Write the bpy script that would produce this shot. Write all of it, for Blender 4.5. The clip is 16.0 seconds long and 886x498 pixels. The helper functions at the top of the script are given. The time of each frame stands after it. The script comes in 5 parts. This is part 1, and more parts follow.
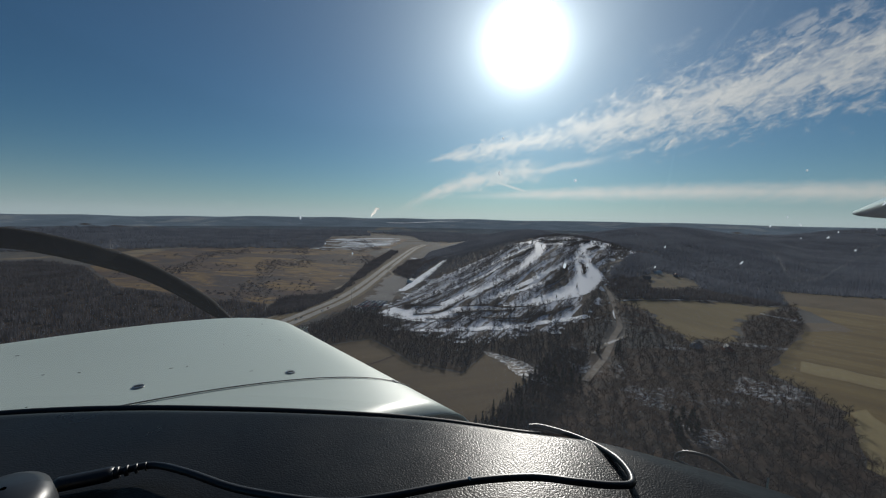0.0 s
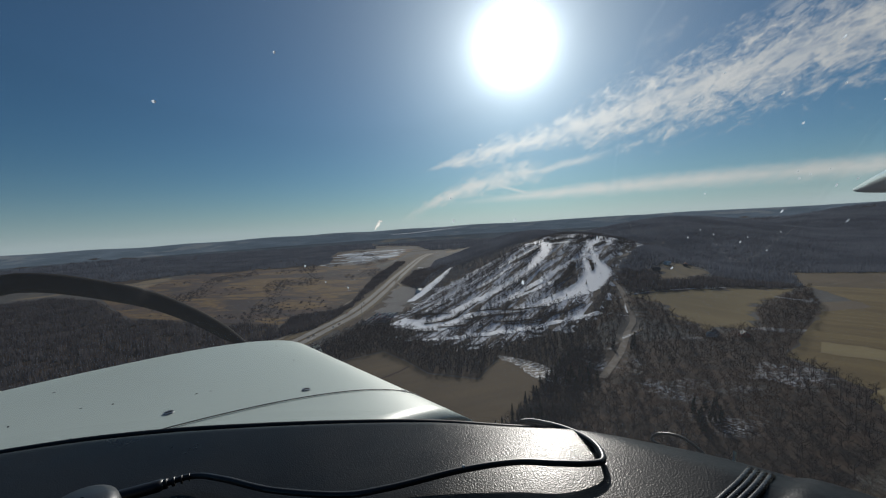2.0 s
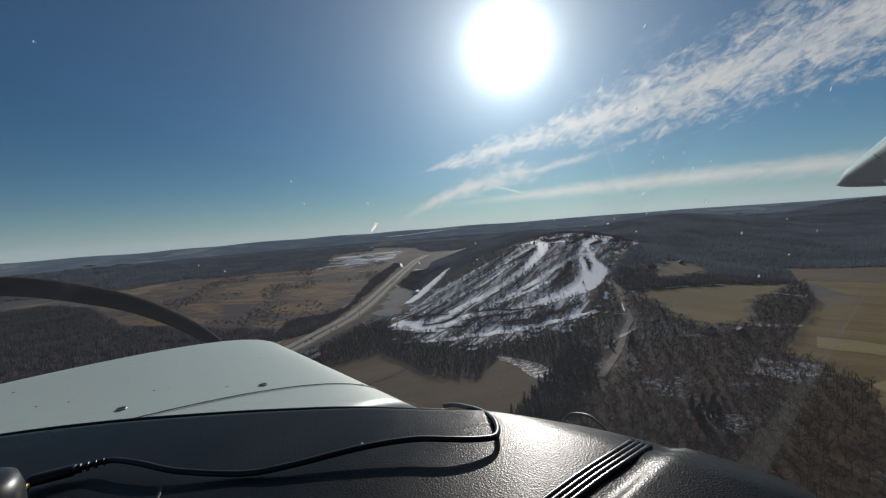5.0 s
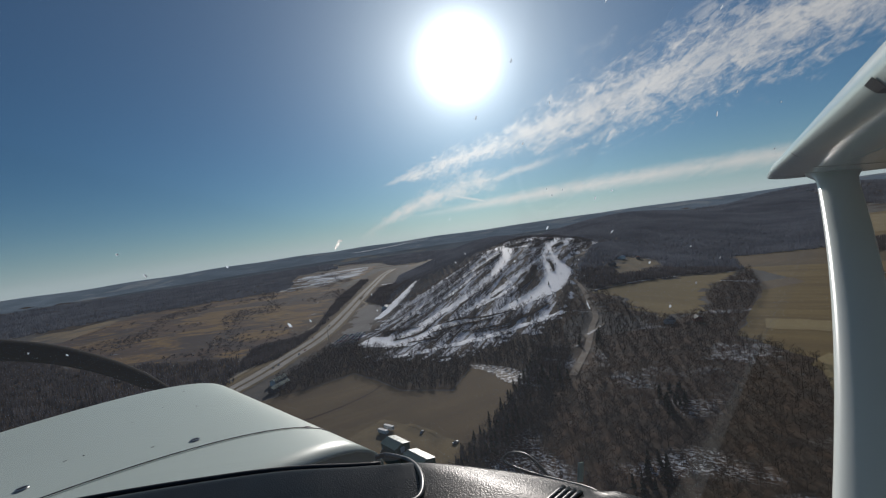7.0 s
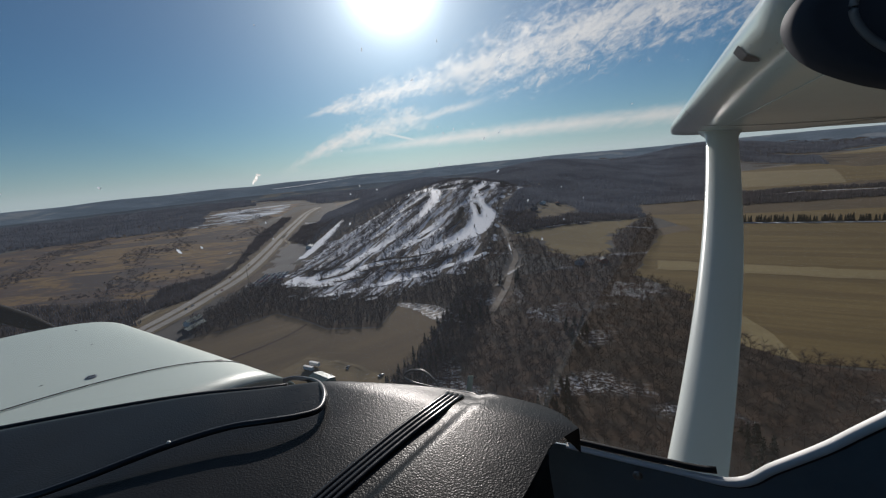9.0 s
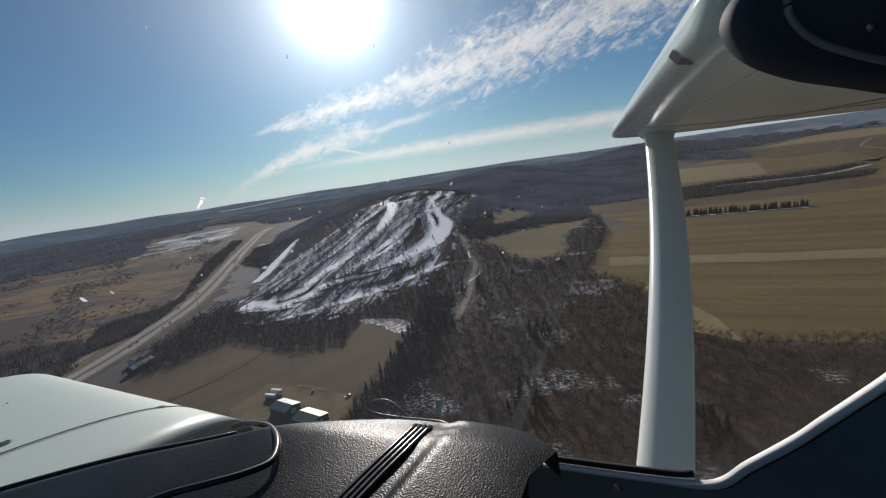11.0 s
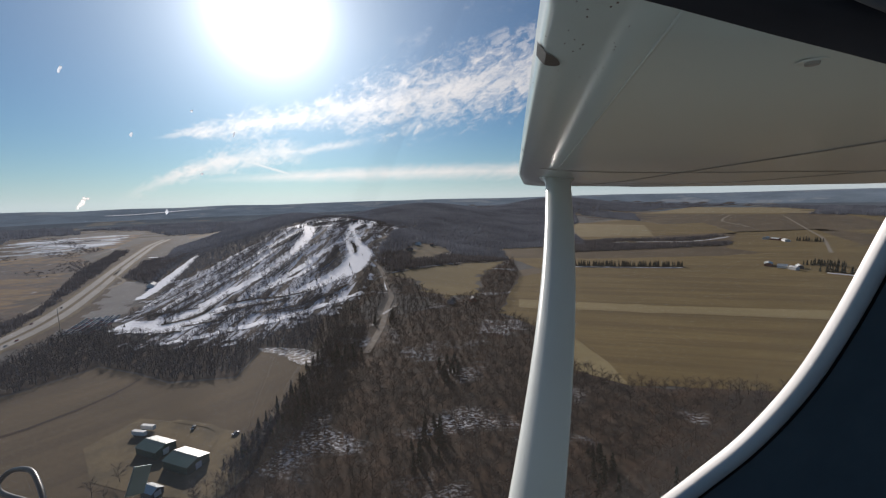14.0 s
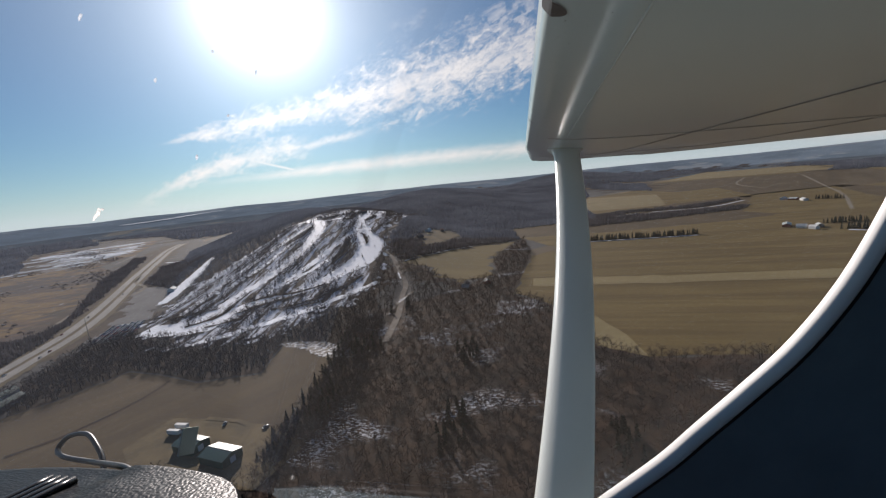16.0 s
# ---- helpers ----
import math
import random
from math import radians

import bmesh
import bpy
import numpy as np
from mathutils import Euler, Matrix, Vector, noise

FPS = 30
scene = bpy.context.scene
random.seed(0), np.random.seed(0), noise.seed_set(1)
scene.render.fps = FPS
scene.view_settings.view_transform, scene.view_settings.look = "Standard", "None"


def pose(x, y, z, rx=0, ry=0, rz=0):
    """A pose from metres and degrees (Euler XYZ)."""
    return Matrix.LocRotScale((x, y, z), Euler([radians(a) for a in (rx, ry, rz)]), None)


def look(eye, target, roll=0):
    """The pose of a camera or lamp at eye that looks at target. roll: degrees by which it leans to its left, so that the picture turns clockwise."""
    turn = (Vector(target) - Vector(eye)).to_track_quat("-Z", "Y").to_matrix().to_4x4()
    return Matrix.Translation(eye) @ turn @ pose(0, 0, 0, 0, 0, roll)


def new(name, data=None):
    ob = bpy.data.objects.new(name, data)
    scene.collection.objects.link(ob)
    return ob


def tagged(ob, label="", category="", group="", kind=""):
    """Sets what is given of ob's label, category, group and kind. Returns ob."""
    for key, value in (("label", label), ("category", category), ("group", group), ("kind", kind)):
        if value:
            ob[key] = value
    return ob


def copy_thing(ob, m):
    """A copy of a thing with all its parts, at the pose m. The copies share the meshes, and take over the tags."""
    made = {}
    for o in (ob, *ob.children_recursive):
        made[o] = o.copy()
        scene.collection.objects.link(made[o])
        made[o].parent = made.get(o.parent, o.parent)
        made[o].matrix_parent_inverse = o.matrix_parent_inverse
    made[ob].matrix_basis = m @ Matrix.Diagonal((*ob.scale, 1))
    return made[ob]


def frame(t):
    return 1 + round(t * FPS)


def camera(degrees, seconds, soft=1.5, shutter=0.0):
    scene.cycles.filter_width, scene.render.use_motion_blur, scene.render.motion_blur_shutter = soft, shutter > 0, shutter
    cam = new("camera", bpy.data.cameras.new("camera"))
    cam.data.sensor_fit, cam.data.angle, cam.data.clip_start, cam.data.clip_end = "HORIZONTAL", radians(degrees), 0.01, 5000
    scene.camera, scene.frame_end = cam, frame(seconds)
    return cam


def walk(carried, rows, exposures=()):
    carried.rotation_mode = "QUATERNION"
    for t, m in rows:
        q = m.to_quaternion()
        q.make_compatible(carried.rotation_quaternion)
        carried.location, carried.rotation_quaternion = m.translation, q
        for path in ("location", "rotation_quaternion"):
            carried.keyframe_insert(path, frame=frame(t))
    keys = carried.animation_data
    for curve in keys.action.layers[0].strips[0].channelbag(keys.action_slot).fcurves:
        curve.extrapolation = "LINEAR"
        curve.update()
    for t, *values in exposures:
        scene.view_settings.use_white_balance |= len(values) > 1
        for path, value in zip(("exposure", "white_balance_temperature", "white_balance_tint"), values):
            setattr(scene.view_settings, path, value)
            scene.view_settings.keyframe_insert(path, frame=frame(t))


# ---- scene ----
cam = camera(94.9, 16.0, 1.2)
PATH = [
    (0.0, (-16.715, 32.389, 140.369), (-16.7345, 34.3824, 140.2028), 0.98),
    (0.5, (-16.704, 32.407, 140.358), (-16.7027, 34.3919, 140.1121), -0.21),
    (1.0, (-16.694, 32.411, 140.352), (-16.7530, 34.3954, 140.1109), -0.52),
    (1.5, (-16.710, 32.405, 140.329), (-16.8232, 34.3904, 140.1149), -0.45),
    (2.0, (-16.700, 32.351, 140.382), (-16.7470, 34.3461, 140.2532), -3.54),
    (2.5, (-16.691, 32.347, 140.359), (-16.6577, 34.3367, 140.1557), -1.71),
    (3.0, (-16.667, 32.375, 140.302), (-16.6978, 34.3631, 140.0870), -3.30),
    (3.5, (-16.665, 32.368, 140.325), (-16.7247, 34.3611, 140.1691), -2.38),
    (4.0, (-16.672, 32.353, 140.329), (-16.7207, 34.3448, 140.1596), -3.02),
    (4.5, (-16.657, 32.338, 140.356), (-16.7003, 34.3318, 140.2066), -4.08),
    (7.0, (-16.599, 32.360, 140.383), (-16.4569, 34.3535, 140.2969), -8.22),
    (7.5, (-16.596, 32.318, 140.385), (-16.2915, 34.2745, 140.1026), -8.50),
    (8.0, (-16.585, 32.298, 140.416), (-16.3304, 34.2663, 140.1654), -7.65),
    (8.5, (-16.585, 32.327, 140.378), (-16.2077, 34.2467, 139.9618), -5.63),
    (11.0, (-16.577, 32.359, 140.379), (-15.9352, 34.2134, 139.9938), -8.57),
    (11.5, (-16.580, 32.343, 140.381), (-15.8183, 34.1436, 139.9575), -8.80),
    (12.0, (-16.533, 32.348, 140.361), (-15.8040, 34.1925, 140.1056), -8.40),
    (12.5, (-16.456, 32.435, 140.278), (-15.5898, 34.2307, 140.1127), -7.78),
    (13.0, (-16.444, 32.452, 140.265), (-15.5243, 34.2129, 140.0231), -8.78),
    (13.5, (-16.439, 32.415, 140.321), (-15.4818, 34.1514, 140.0574), -3.67),
    (14.0, (-16.4653, 32.4035, 140.331), (-15.4418, 34.1046, 140.0696), -1.60),
    (14.5, (-16.4713, 32.4065, 140.334), (-15.5372, 34.146, 139.9947), -3.70),
    (15.0, (-16.4853, 32.3925, 140.337), (-15.5727, 34.1462, 140.0153), -4.51),
    (15.5, (-16.4853, 32.3945, 140.336), (-15.5411, 34.1281, 140.0041), -5.26),
    (16.0, (-16.4733, 32.4055, 140.313), (-15.5066, 34.1274, 139.9824), -5.97),
]
walk(cam, [(t, look(eye, target, roll)) for t, eye, target, roll in PATH],
     [(0.0, -0.06, 6480, 9), (4.5, -0.05, 6530, 11), (8.0, 0.0, 6530, 13), (12.0, 0.31, 6650, 15), (16.0, 0.46, 6720, 18)])

# ---- light: low winter sun and a clear sky with thin cloud ----
SUN_AZ, SUN_EL = radians(9.9), radians(21.9)
SUN_DIR = Vector((math.sin(SUN_AZ) * math.cos(SUN_EL), math.cos(SUN_AZ) * math.cos(SUN_EL), math.sin(SUN_EL)))
sun = new("sun", bpy.data.lights.new("sun", "SUN"))
sun.data.energy, sun.data.angle, sun.data.color = 3.6, radians(0.53), (1.0, 0.95, 0.88)
sun.matrix_world = look((0, 0, 200), (-SUN_DIR.x, -SUN_DIR.y, 200 - SUN_DIR.z))


class Nodes:
    """Short forms for building a node tree."""

    def __init__(self, tree):
        self.tree = tree
        tree.nodes.clear()

    def add(self, kind, **values):
        n = self.tree.nodes.new(kind)
        for key, value in values.items():
            n.inputs[key].default_value = value
        return n

    def put(self, value, socket):
        if isinstance(value, (int, float, tuple)):
            socket.default_value = value
        else:
            self.tree.links.new(value, socket)

    def math(self, op, a, b=0.0, c=0.0):
        n = self.tree.nodes.new("ShaderNodeMath")
        n.operation = op
        for value, socket in zip((a, b, c), n.inputs):
            self.put(value, socket)
        return n.outputs[0]

    def step(self, x, low, high, a=0.0, b=1.0):
        n = self.tree.nodes.new("ShaderNodeMapRange")
        n.interpolation_type = "SMOOTHSTEP"
        for value, socket in zip((x, low, high, a, b), n.inputs):
            self.put(value, socket)
        return n.outputs[0]

    def mix(self, fac, a, b, blend="MIX"):
        n = self.tree.nodes.new("ShaderNodeMix")
        n.data_type, n.blend_type = "RGBA", blend
        self.put(fac, n.inputs[0])
        for value, socket in ((a, n.inputs[6]), (b, n.inputs[7])):
            if isinstance(value, tuple) and len(value) == 3:
                value = (*value, 1.0)
            self.put(value, socket)
        return n.outputs[2]

    def noise(self, vector, scale, detail=4.0, rough=0.55, warp=0.0):
        n = self.add("ShaderNodeTexNoise", Scale=scale, Detail=detail, Roughness=rough, Distortion=warp)
        if vector is not None:
            self.tree.links.new(vector, n.inputs["Vector"])
        return n.outputs[0]


def make_world():
    world = bpy.data.worlds.new("winter_sky")
    scene.world = world
    world.use_nodes = True
    k = Nodes(world.node_tree)
    sky = k.add("ShaderNodeTexSky")
    sky.sky_type, sky.sun_disc, sky.sun_elevation, sky.sun_rotation = "NISHITA", False, SUN_EL, SUN_AZ
    sky.altitude, sky.air_density, sky.dust_density, sky.ozone_density = 400.0, 1.0, 0.25, 3.5
    coord = k.add("ShaderNodeTexCoord").outputs["Generated"]
    sep = k.add("ShaderNodeSeparateXYZ")
    k.put(coord, sep.inputs[0])
    x, y, z = sep.outputs
    az = k.math("MULTIPLY", k.math("ARCTAN2", x, y), 57.2958)
    el = k.math("MULTIPLY", k.math("ARCSINE", z), 57.2958)
    comb = k.add("ShaderNodeCombineXYZ")
    k.put(k.math("MULTIPLY", az, 0.075), comb.inputs[0])
    k.put(k.math("ADD", k.math("MULTIPLY", el, 0.13), k.math("MULTIPLY", az, -0.033)), comb.inputs[1])
    streak = k.noise(comb.outputs[0], 6.0, 9.0, 0.66, 0.6)
    fine = k.noise(comb.outputs[0], 17.0, 6.0, 0.7, 0.3)
    ragged = k.math("ADD", k.math("MULTIPLY", streak, 0.65), k.math("MULTIPLY", fine, 0.35))
    clump = k.noise(comb.outputs[0], 2.3, 5.0, 0.6, 0.8)

    def band(level, slope, bend, half, left, right, rough, full):
        """Cover of one streak of cloud: its middle line and half width in degrees, its soft ends and ragged edges."""
        mid = k.math("ADD", level, k.math("MULTIPLY", az, k.math("ADD", slope, k.math("MULTIPLY", az, bend))))
        off = k.math("DIVIDE", k.math("ABSOLUTE", k.math("SUBTRACT", el, mid)), half)
        torn = k.math("MULTIPLY", k.math("SUBTRACT", ragged, 0.52), rough)
        dense = k.step(k.math("ADD", k.math("SUBTRACT", 1.0, off), torn), 0.0, 1.15)
        return k.math("MULTIPLY", k.math("MULTIPLY", dense, full), k.math("MULTIPLY", k.step(az, *left), k.step(az, *right)))

    # the main streak climbs from its thin tip towards the right
    tip = k.math("ADD", k.step(az, -4.0, 6.0, 0.2, 2.2), k.step(az, 12.0, 26.0, 0.0, 3.4))
    cover = band(8.0, 0.20, -0.0008, tip, (-4.0, 0.5), (75.0, 48.0), 3.7, 0.80)
    # the fishtail below it, its thin tail, and a wisp that leaves it
    cover = k.math("MAXIMUM", cover, band(3.7, 0.36, -0.013, k.step(az, -5.0, 6.0, 1.0, 2.3), (-8.0, -1.0), (14.0, 10.5), 3.2, 0.86))
    cover = k.math("MAXIMUM", cover, band(6.9, -0.33, 0.0, 0.30, (4.0, 6.0), (13.0, 10.0), 1.6, 0.75))
    cover = k.math("MAXIMUM", cover, band(3.5, 0.20, 0.0, 0.8, (9.0, 12.0), (23.0, 16.0), 3.2, 0.62))
    # the long low veil above the horizon, and faint wisps high up
    cover = k.math("MAXIMUM", cover, band(2.5, 0.055, -0.0010, k.step(az, 2.0, 26.0, 0.7, 1.55), (-3.0, 16.0), (90.0, 70.0), 1.3, 0.82))
    cover = k.math("MAXIMUM", cover, band(14.0, 0.12, 0.0, 6.0, (18.0, 45.0), (95.0, 80.0), 9.0, k.step(clump, 0.45, 0.65, 0.0, 0.4)))
    cover = k.math("MULTIPLY", cover, k.step(clump, 0.30, 0.55, 0.72, 1.0))
    # the bright aureole round the sun
    dot = k.add("ShaderNodeVectorMath")
    dot.operation = "DOT_PRODUCT"
    k.put(coord, dot.inputs[0])
    dot.inputs[1].default_value = SUN_DIR
    ang = k.math("MULTIPLY", k.math("ARCCOSINE", k.math("MINIMUM", dot.outputs["Value"], 0.999999)), 57.2958)
    core = k.math("MULTIPLY", k.math("EXPONENT", k.math("DIVIDE", ang, -1.35)), 380.0)
    halo = k.math("MULTIPLY", k.math("EXPONENT", k.math("DIVIDE", ang, -5.6)), 31.0)
    veil = k.math("MULTIPLY", k.math("EXPONENT", k.math("DIVIDE", ang, -15.5)), 8.4)
    glow = k.math("ADD", core, k.math("ADD", halo, veil))
    clear = k.mix(1.0, sky.outputs[0], (0.298, 0.705, 0.905), "MULTIPLY")
    low_air = k.math("MULTIPLY", k.math("EXPONENT", k.math("DIVIDE", k.math("MAXIMUM", el, 0.0), -3.2)), 0.72)
    clear = k.mix(low_air, clear, (10.3, 11.9, 12.9))
    # cloud brightness falls off with the angle to the sun
    lit = k.math("ADD", 11.5, k.math("MULTIPLY", k.math("EXPONENT", k.math("DIVIDE", ang, -20.0)), 9.0))
    grey = k.add("ShaderNodeCombineColor")
    for i, tone in enumerate((1.0, 0.985, 0.95)):
        k.put(k.math("MULTIPLY", lit, tone), grey.inputs[i])
    clouded = k.mix(cover, clear, grey.outputs[0])
    rays = k.add("ShaderNodeCombineColor")
    for i, tone in enumerate((0.92, 0.98, 1.0)):
        k.put(k.math("MULTIPLY", glow, tone), rays.inputs[i])
    total = k.mix(1.0, clouded, rays.outputs[0], "ADD")
    back = k.add("ShaderNodeBackground", Strength=0.042)
    k.put(total, back.inputs[0])
    out = k.add("ShaderNodeOutputWorld")
    k.put(back.outputs[0], out.inputs[0])


make_world()


# ---- materials ----
def surface(name, rough=0.8, metal=0.0, spec=0.4):
    m = bpy.data.materials.new(name)
    m.use_nodes = True
    k = Nodes(m.node_tree)
    b = k.add("ShaderNodeBsdfPrincipled")
    b.inputs["Roughness"].default_value, b.inputs["Metallic"].default_value = rough, metal
    b.inputs["Specular IOR Level"].default_value = spec
    out = k.add("ShaderNodeOutputMaterial")
    k.put(b.outputs[0], out.inputs[0])
    return m, k, b


def bumped(k, b, height, strength, distance):
    n = k.add("ShaderNodeBump", Strength=strength, Distance=distance)
    k.put(height, n.inputs["Height"])
    k.put(n.outputs[0], b.inputs["Normal"])


def place(k):
    return k.add("ShaderNodeNewGeometry").outputs["Position"]


def mottled(name, a, b, scale, rough=0.85, spec=0.3, grain=0.0, c=None, fine=None, bump=0.0, size=0.02):
    """Two tones by broad noise, with a finer grain of a third tone."""
    m, k, s = surface(name, rough, 0.0, spec)
    pos = k.add("ShaderNodeTexCoord").outputs["Object"]
    col = k.mix(k.step(k.noise(pos, scale, 6.0, 0.6), 0.35, 0.65), a, b)
    small = k.noise(pos, fine or scale * 14, 5.0, 0.65)
    if c:
        col = k.mix(k.math("MULTIPLY", k.step(small, 0.5, 0.72), grain), col, c)
    k.put(col, s.inputs["Base Color"])
    if bump:
        bumped(k, s, small, bump, size)
    return m


def turned(k, pos, degrees, along, across):
    """Coordinates stretched along one bearing."""
    turn = k.add("ShaderNodeMapping")
    turn.inputs["Rotation"].default_value[2] = radians(degrees)
    k.put(pos, turn.inputs[0])
    stretch = k.add("ShaderNodeMapping")
    stretch.inputs["Scale"].default_value = (along, across, 0.004)
    k.put(turn.outputs[0], stretch.inputs[0])
    return stretch.outputs[0]


def field_material(name, a, b, c, furrow_deg, furrow=9.0, amount=0.5):
    """Worked land: broad tone changes, bands and drill rows along one bearing, and damp spots."""
    m, k, s = surface(name, 0.95, 0.0, 0.12)
    pos = place(k)
    rows = k.noise(turned(k, pos, furrow_deg, 0.003, 0.16), furrow / 9.0, 6.0, 0.7)
    bands = k.noise(turned(k, pos, furrow_deg, 0.0016, 0.034), 1.0, 5.0, 0.62, 0.15)
    wide = k.noise(pos, 0.009, 4.0, 0.55, 0.4)
    grain = k.noise(pos, 0.35, 5.0, 0.7)
    col = k.mix(k.step(wide, 0.36, 0.64), a, b)
    col = k.mix(k.math("MULTIPLY", k.step(bands, 0.46, 0.60), amount), col, c)
    col = k.mix(k.math("MULTIPLY", k.step(rows, 0.44, 0.62), amount * 0.8), col, c)
    col = k.mix(k.step(grain, 0.3, 0.75, 0.0, 0.45), col, tuple(v * 0.62 for v in a))
    k.put(col, s.inputs["Base Color"])
    return m


def marsh_material():
    """Tawny marsh: dry sedge, brown brush and dark wet hollows."""
    m, k, s = surface("marsh_grass", 0.95, 0.0, 0.12)
    pos = turned(k, place(k), 20, 0.45, 1.0)
    col = k.mix(k.step(k.noise(pos, 0.011, 7.0, 0.68, 0.9), 0.44, 0.55), (0.172, 0.112, 0.052), (0.082, 0.056, 0.047))
    col = k.mix(k.step(k.noise(pos, 0.006, 8.0, 0.72, 1.2), 0.49, 0.56), col, (0.052, 0.043, 0.046))
    col = k.mix(k.step(k.noise(pos, 0.07, 6.0, 0.72), 0.46, 0.62, 0.0, 0.65), col, (0.060, 0.048, 0.042))
    col = k.mix(k.step(k.noise(turned(k, place(k), 20, 0.012, 0.05), 1.0, 6.0, 0.7, 0.8), 0.66, 0.70, 0.0, 0.7), col, (0.30, 0.33, 0.37))
    k.put(col, s.inputs["Base Color"])
    return m


def slope_material():
    """Snow of the wooded hill, broken by litter in long streaks down the fall line."""
    m, k, s = surface("streaked_snow", 0.9, 0.0, 0.04)
    pos = place(k)
    streak = k.noise(turned(k, pos, -59, 0.011, 0.10), 1.0, 5.0, 0.62, 0.35)
    speck = k.noise(turned(k, pos, -59, 0.14, 0.42), 1.0, 5.0, 0.7)
    both = k.math("ADD", k.math("MULTIPLY", streak, 0.66), k.math("MULTIPLY", speck, 0.34))
    snow = k.mix(k.step(k.noise(pos, 0.3, 4.0, 0.6), 0.3, 0.7), (0.66, 0.70, 0.78), (0.50, 0.54, 0.61))
    col = k.mix(k.step(both, 0.475, 0.535), snow, (0.062, 0.050, 0.042))
    k.put(col, s.inputs["Base Color"])
    return m


def litter_material(name, snow_from, shade=1.0):
    """Leaf litter and brush with thin old snow in scattered spots."""
    m, k, s = surface(name, 0.95, 0.0, 0.12)
    pos = place(k)
    col = k.mix(k.step(k.noise(pos, 0.05, 6.0, 0.62), 0.36, 0.64), tuple(v * shade for v in (0.088, 0.055, 0.038)), tuple(v * shade for v in (0.046, 0.037, 0.032)))
    col = k.mix(k.step(k.noise(pos, 0.9, 5.0, 0.65), 0.5, 0.72, 0.0, 0.6), col, (0.098, 0.068, 0.045))
    cluster = k.noise(turned(k, pos, 40, 0.7, 1.0), 0.016, 3.0, 0.5, 0.4)
    spots = k.noise(turned(k, pos, 40, 0.6, 1.0), 0.55, 7.0, 0.76, 0.4)
    cover = k.math("MULTIPLY", k.step(cluster, snow_from, snow_from + 0.10), k.step(spots, 0.49, 0.56))
    col = k.mix(cover, col, (0.60, 0.62, 0.66))
    k.put(col, s.inputs["Base Color"])
    return m


def snow_material(name, dirt=0.3, scale=0.06, bare=(0.07, 0.055, 0.04)):
    m, k, s = surface(name, 0.75, 0.0, 0.12)
    pos = place(k)
    n1 = k.noise(pos, scale, 7.0, 0.68, 0.5)
    n2 = k.noise(pos, scale * 6, 5.0, 0.6)
    col = k.mix(k.step(n2, 0.3, 0.75), (0.80, 0.84, 0.90), (0.67, 0.71, 0.78))
    col = k.mix(k.step(n1, 1.0 - dirt - 0.14, 1.0 - dirt + 0.1), col, bare)
    k.put(col, s.inputs["Base Color"])
    return m


def ice_material():
    """Flooded marsh: long streaks of snow and grey-blue ice between brown sedge."""
    m, k, s = surface("marsh_ice", 0.7, 0.0, 0.15)
    pos = place(k)
    wide = k.noise(turned(k, pos, 12, 0.0045, 0.011), 1.0, 7.0, 0.7, 1.1)
    fine = k.noise(turned(k, pos, 12, 0.012, 0.075), 1.0, 6.0, 0.7, 0.6)
    both = k.math("ADD", k.math("MULTIPLY", wide, 0.6), k.math("MULTIPLY", fine, 0.4))
    col = k.mix(k.step(both, 0.47, 0.51), (0.082, 0.062, 0.048), (0.20, 0.25, 0.31))
    col = k.mix(k.step(both, 0.53, 0.56), col, (0.58, 0.64, 0.72))
    k.put(col, s.inputs["Base Color"])
    return m


def ground_material():
    """Open winter land seen from the air: woods and fields in uneven parcels."""
    m, k, s = surface("winter_land", 0.95, 0.0, 0.15)
    pos = place(k)
    warp = k.noise(pos, 0.004, 3.0, 0.5)
    shift = k.add("ShaderNodeVectorMath")
    shift.operation = "MULTIPLY_ADD"
    k.put(pos, shift.inputs[0])
    shift.inputs[1].default_value = (1, 1, 0)
    comb = k.add("ShaderNodeCombineXYZ")
    k.put(k.math("MULTIPLY", warp, 160.0), comb.inputs[0])
    k.put(k.math("MULTIPLY", warp, -120.0), comb.inputs[1])
    k.put(comb.outputs[0], shift.inputs[2])
    cells = k.add("ShaderNodeTexVoronoi", Scale=0.0031, Randomness=0.85)
    cells.distance = "CHEBYCHEV"
    k.put(shift.outputs[0], cells.inputs["Vector"])
    pick = k.add("ShaderNodeSeparateColor")
    k.put(cells.outputs["Color"], pick.inputs[0])
    woods = k.mix(k.step(k.noise(pos, 0.03, 6.0, 0.7), 0.35, 0.65), (0.054, 0.054, 0.056), (0.078, 0.074, 0.071))
    tan = k.mix(k.noise(pos, 0.01, 5.0, 0.6), (0.15, 0.115, 0.07), (0.21, 0.16, 0.10))
    brown = k.mix(k.noise(pos, 0.015, 5.0, 0.6), (0.085, 0.066, 0.045), (0.125, 0.095, 0.062))
    col = k.mix(k.step(pick.outputs[0], 0.74, 0.75), woods, brown)
    col = k.mix(k.step(pick.outputs[1], 0.86, 0.87), col, tan)
    far = k.noise(pos, 0.0022, 4.0, 0.55)
    col = k.mix(k.step(far, 0.42, 0.50), col, woods)
    k.put(col, s.inputs["Base Color"])
    return m


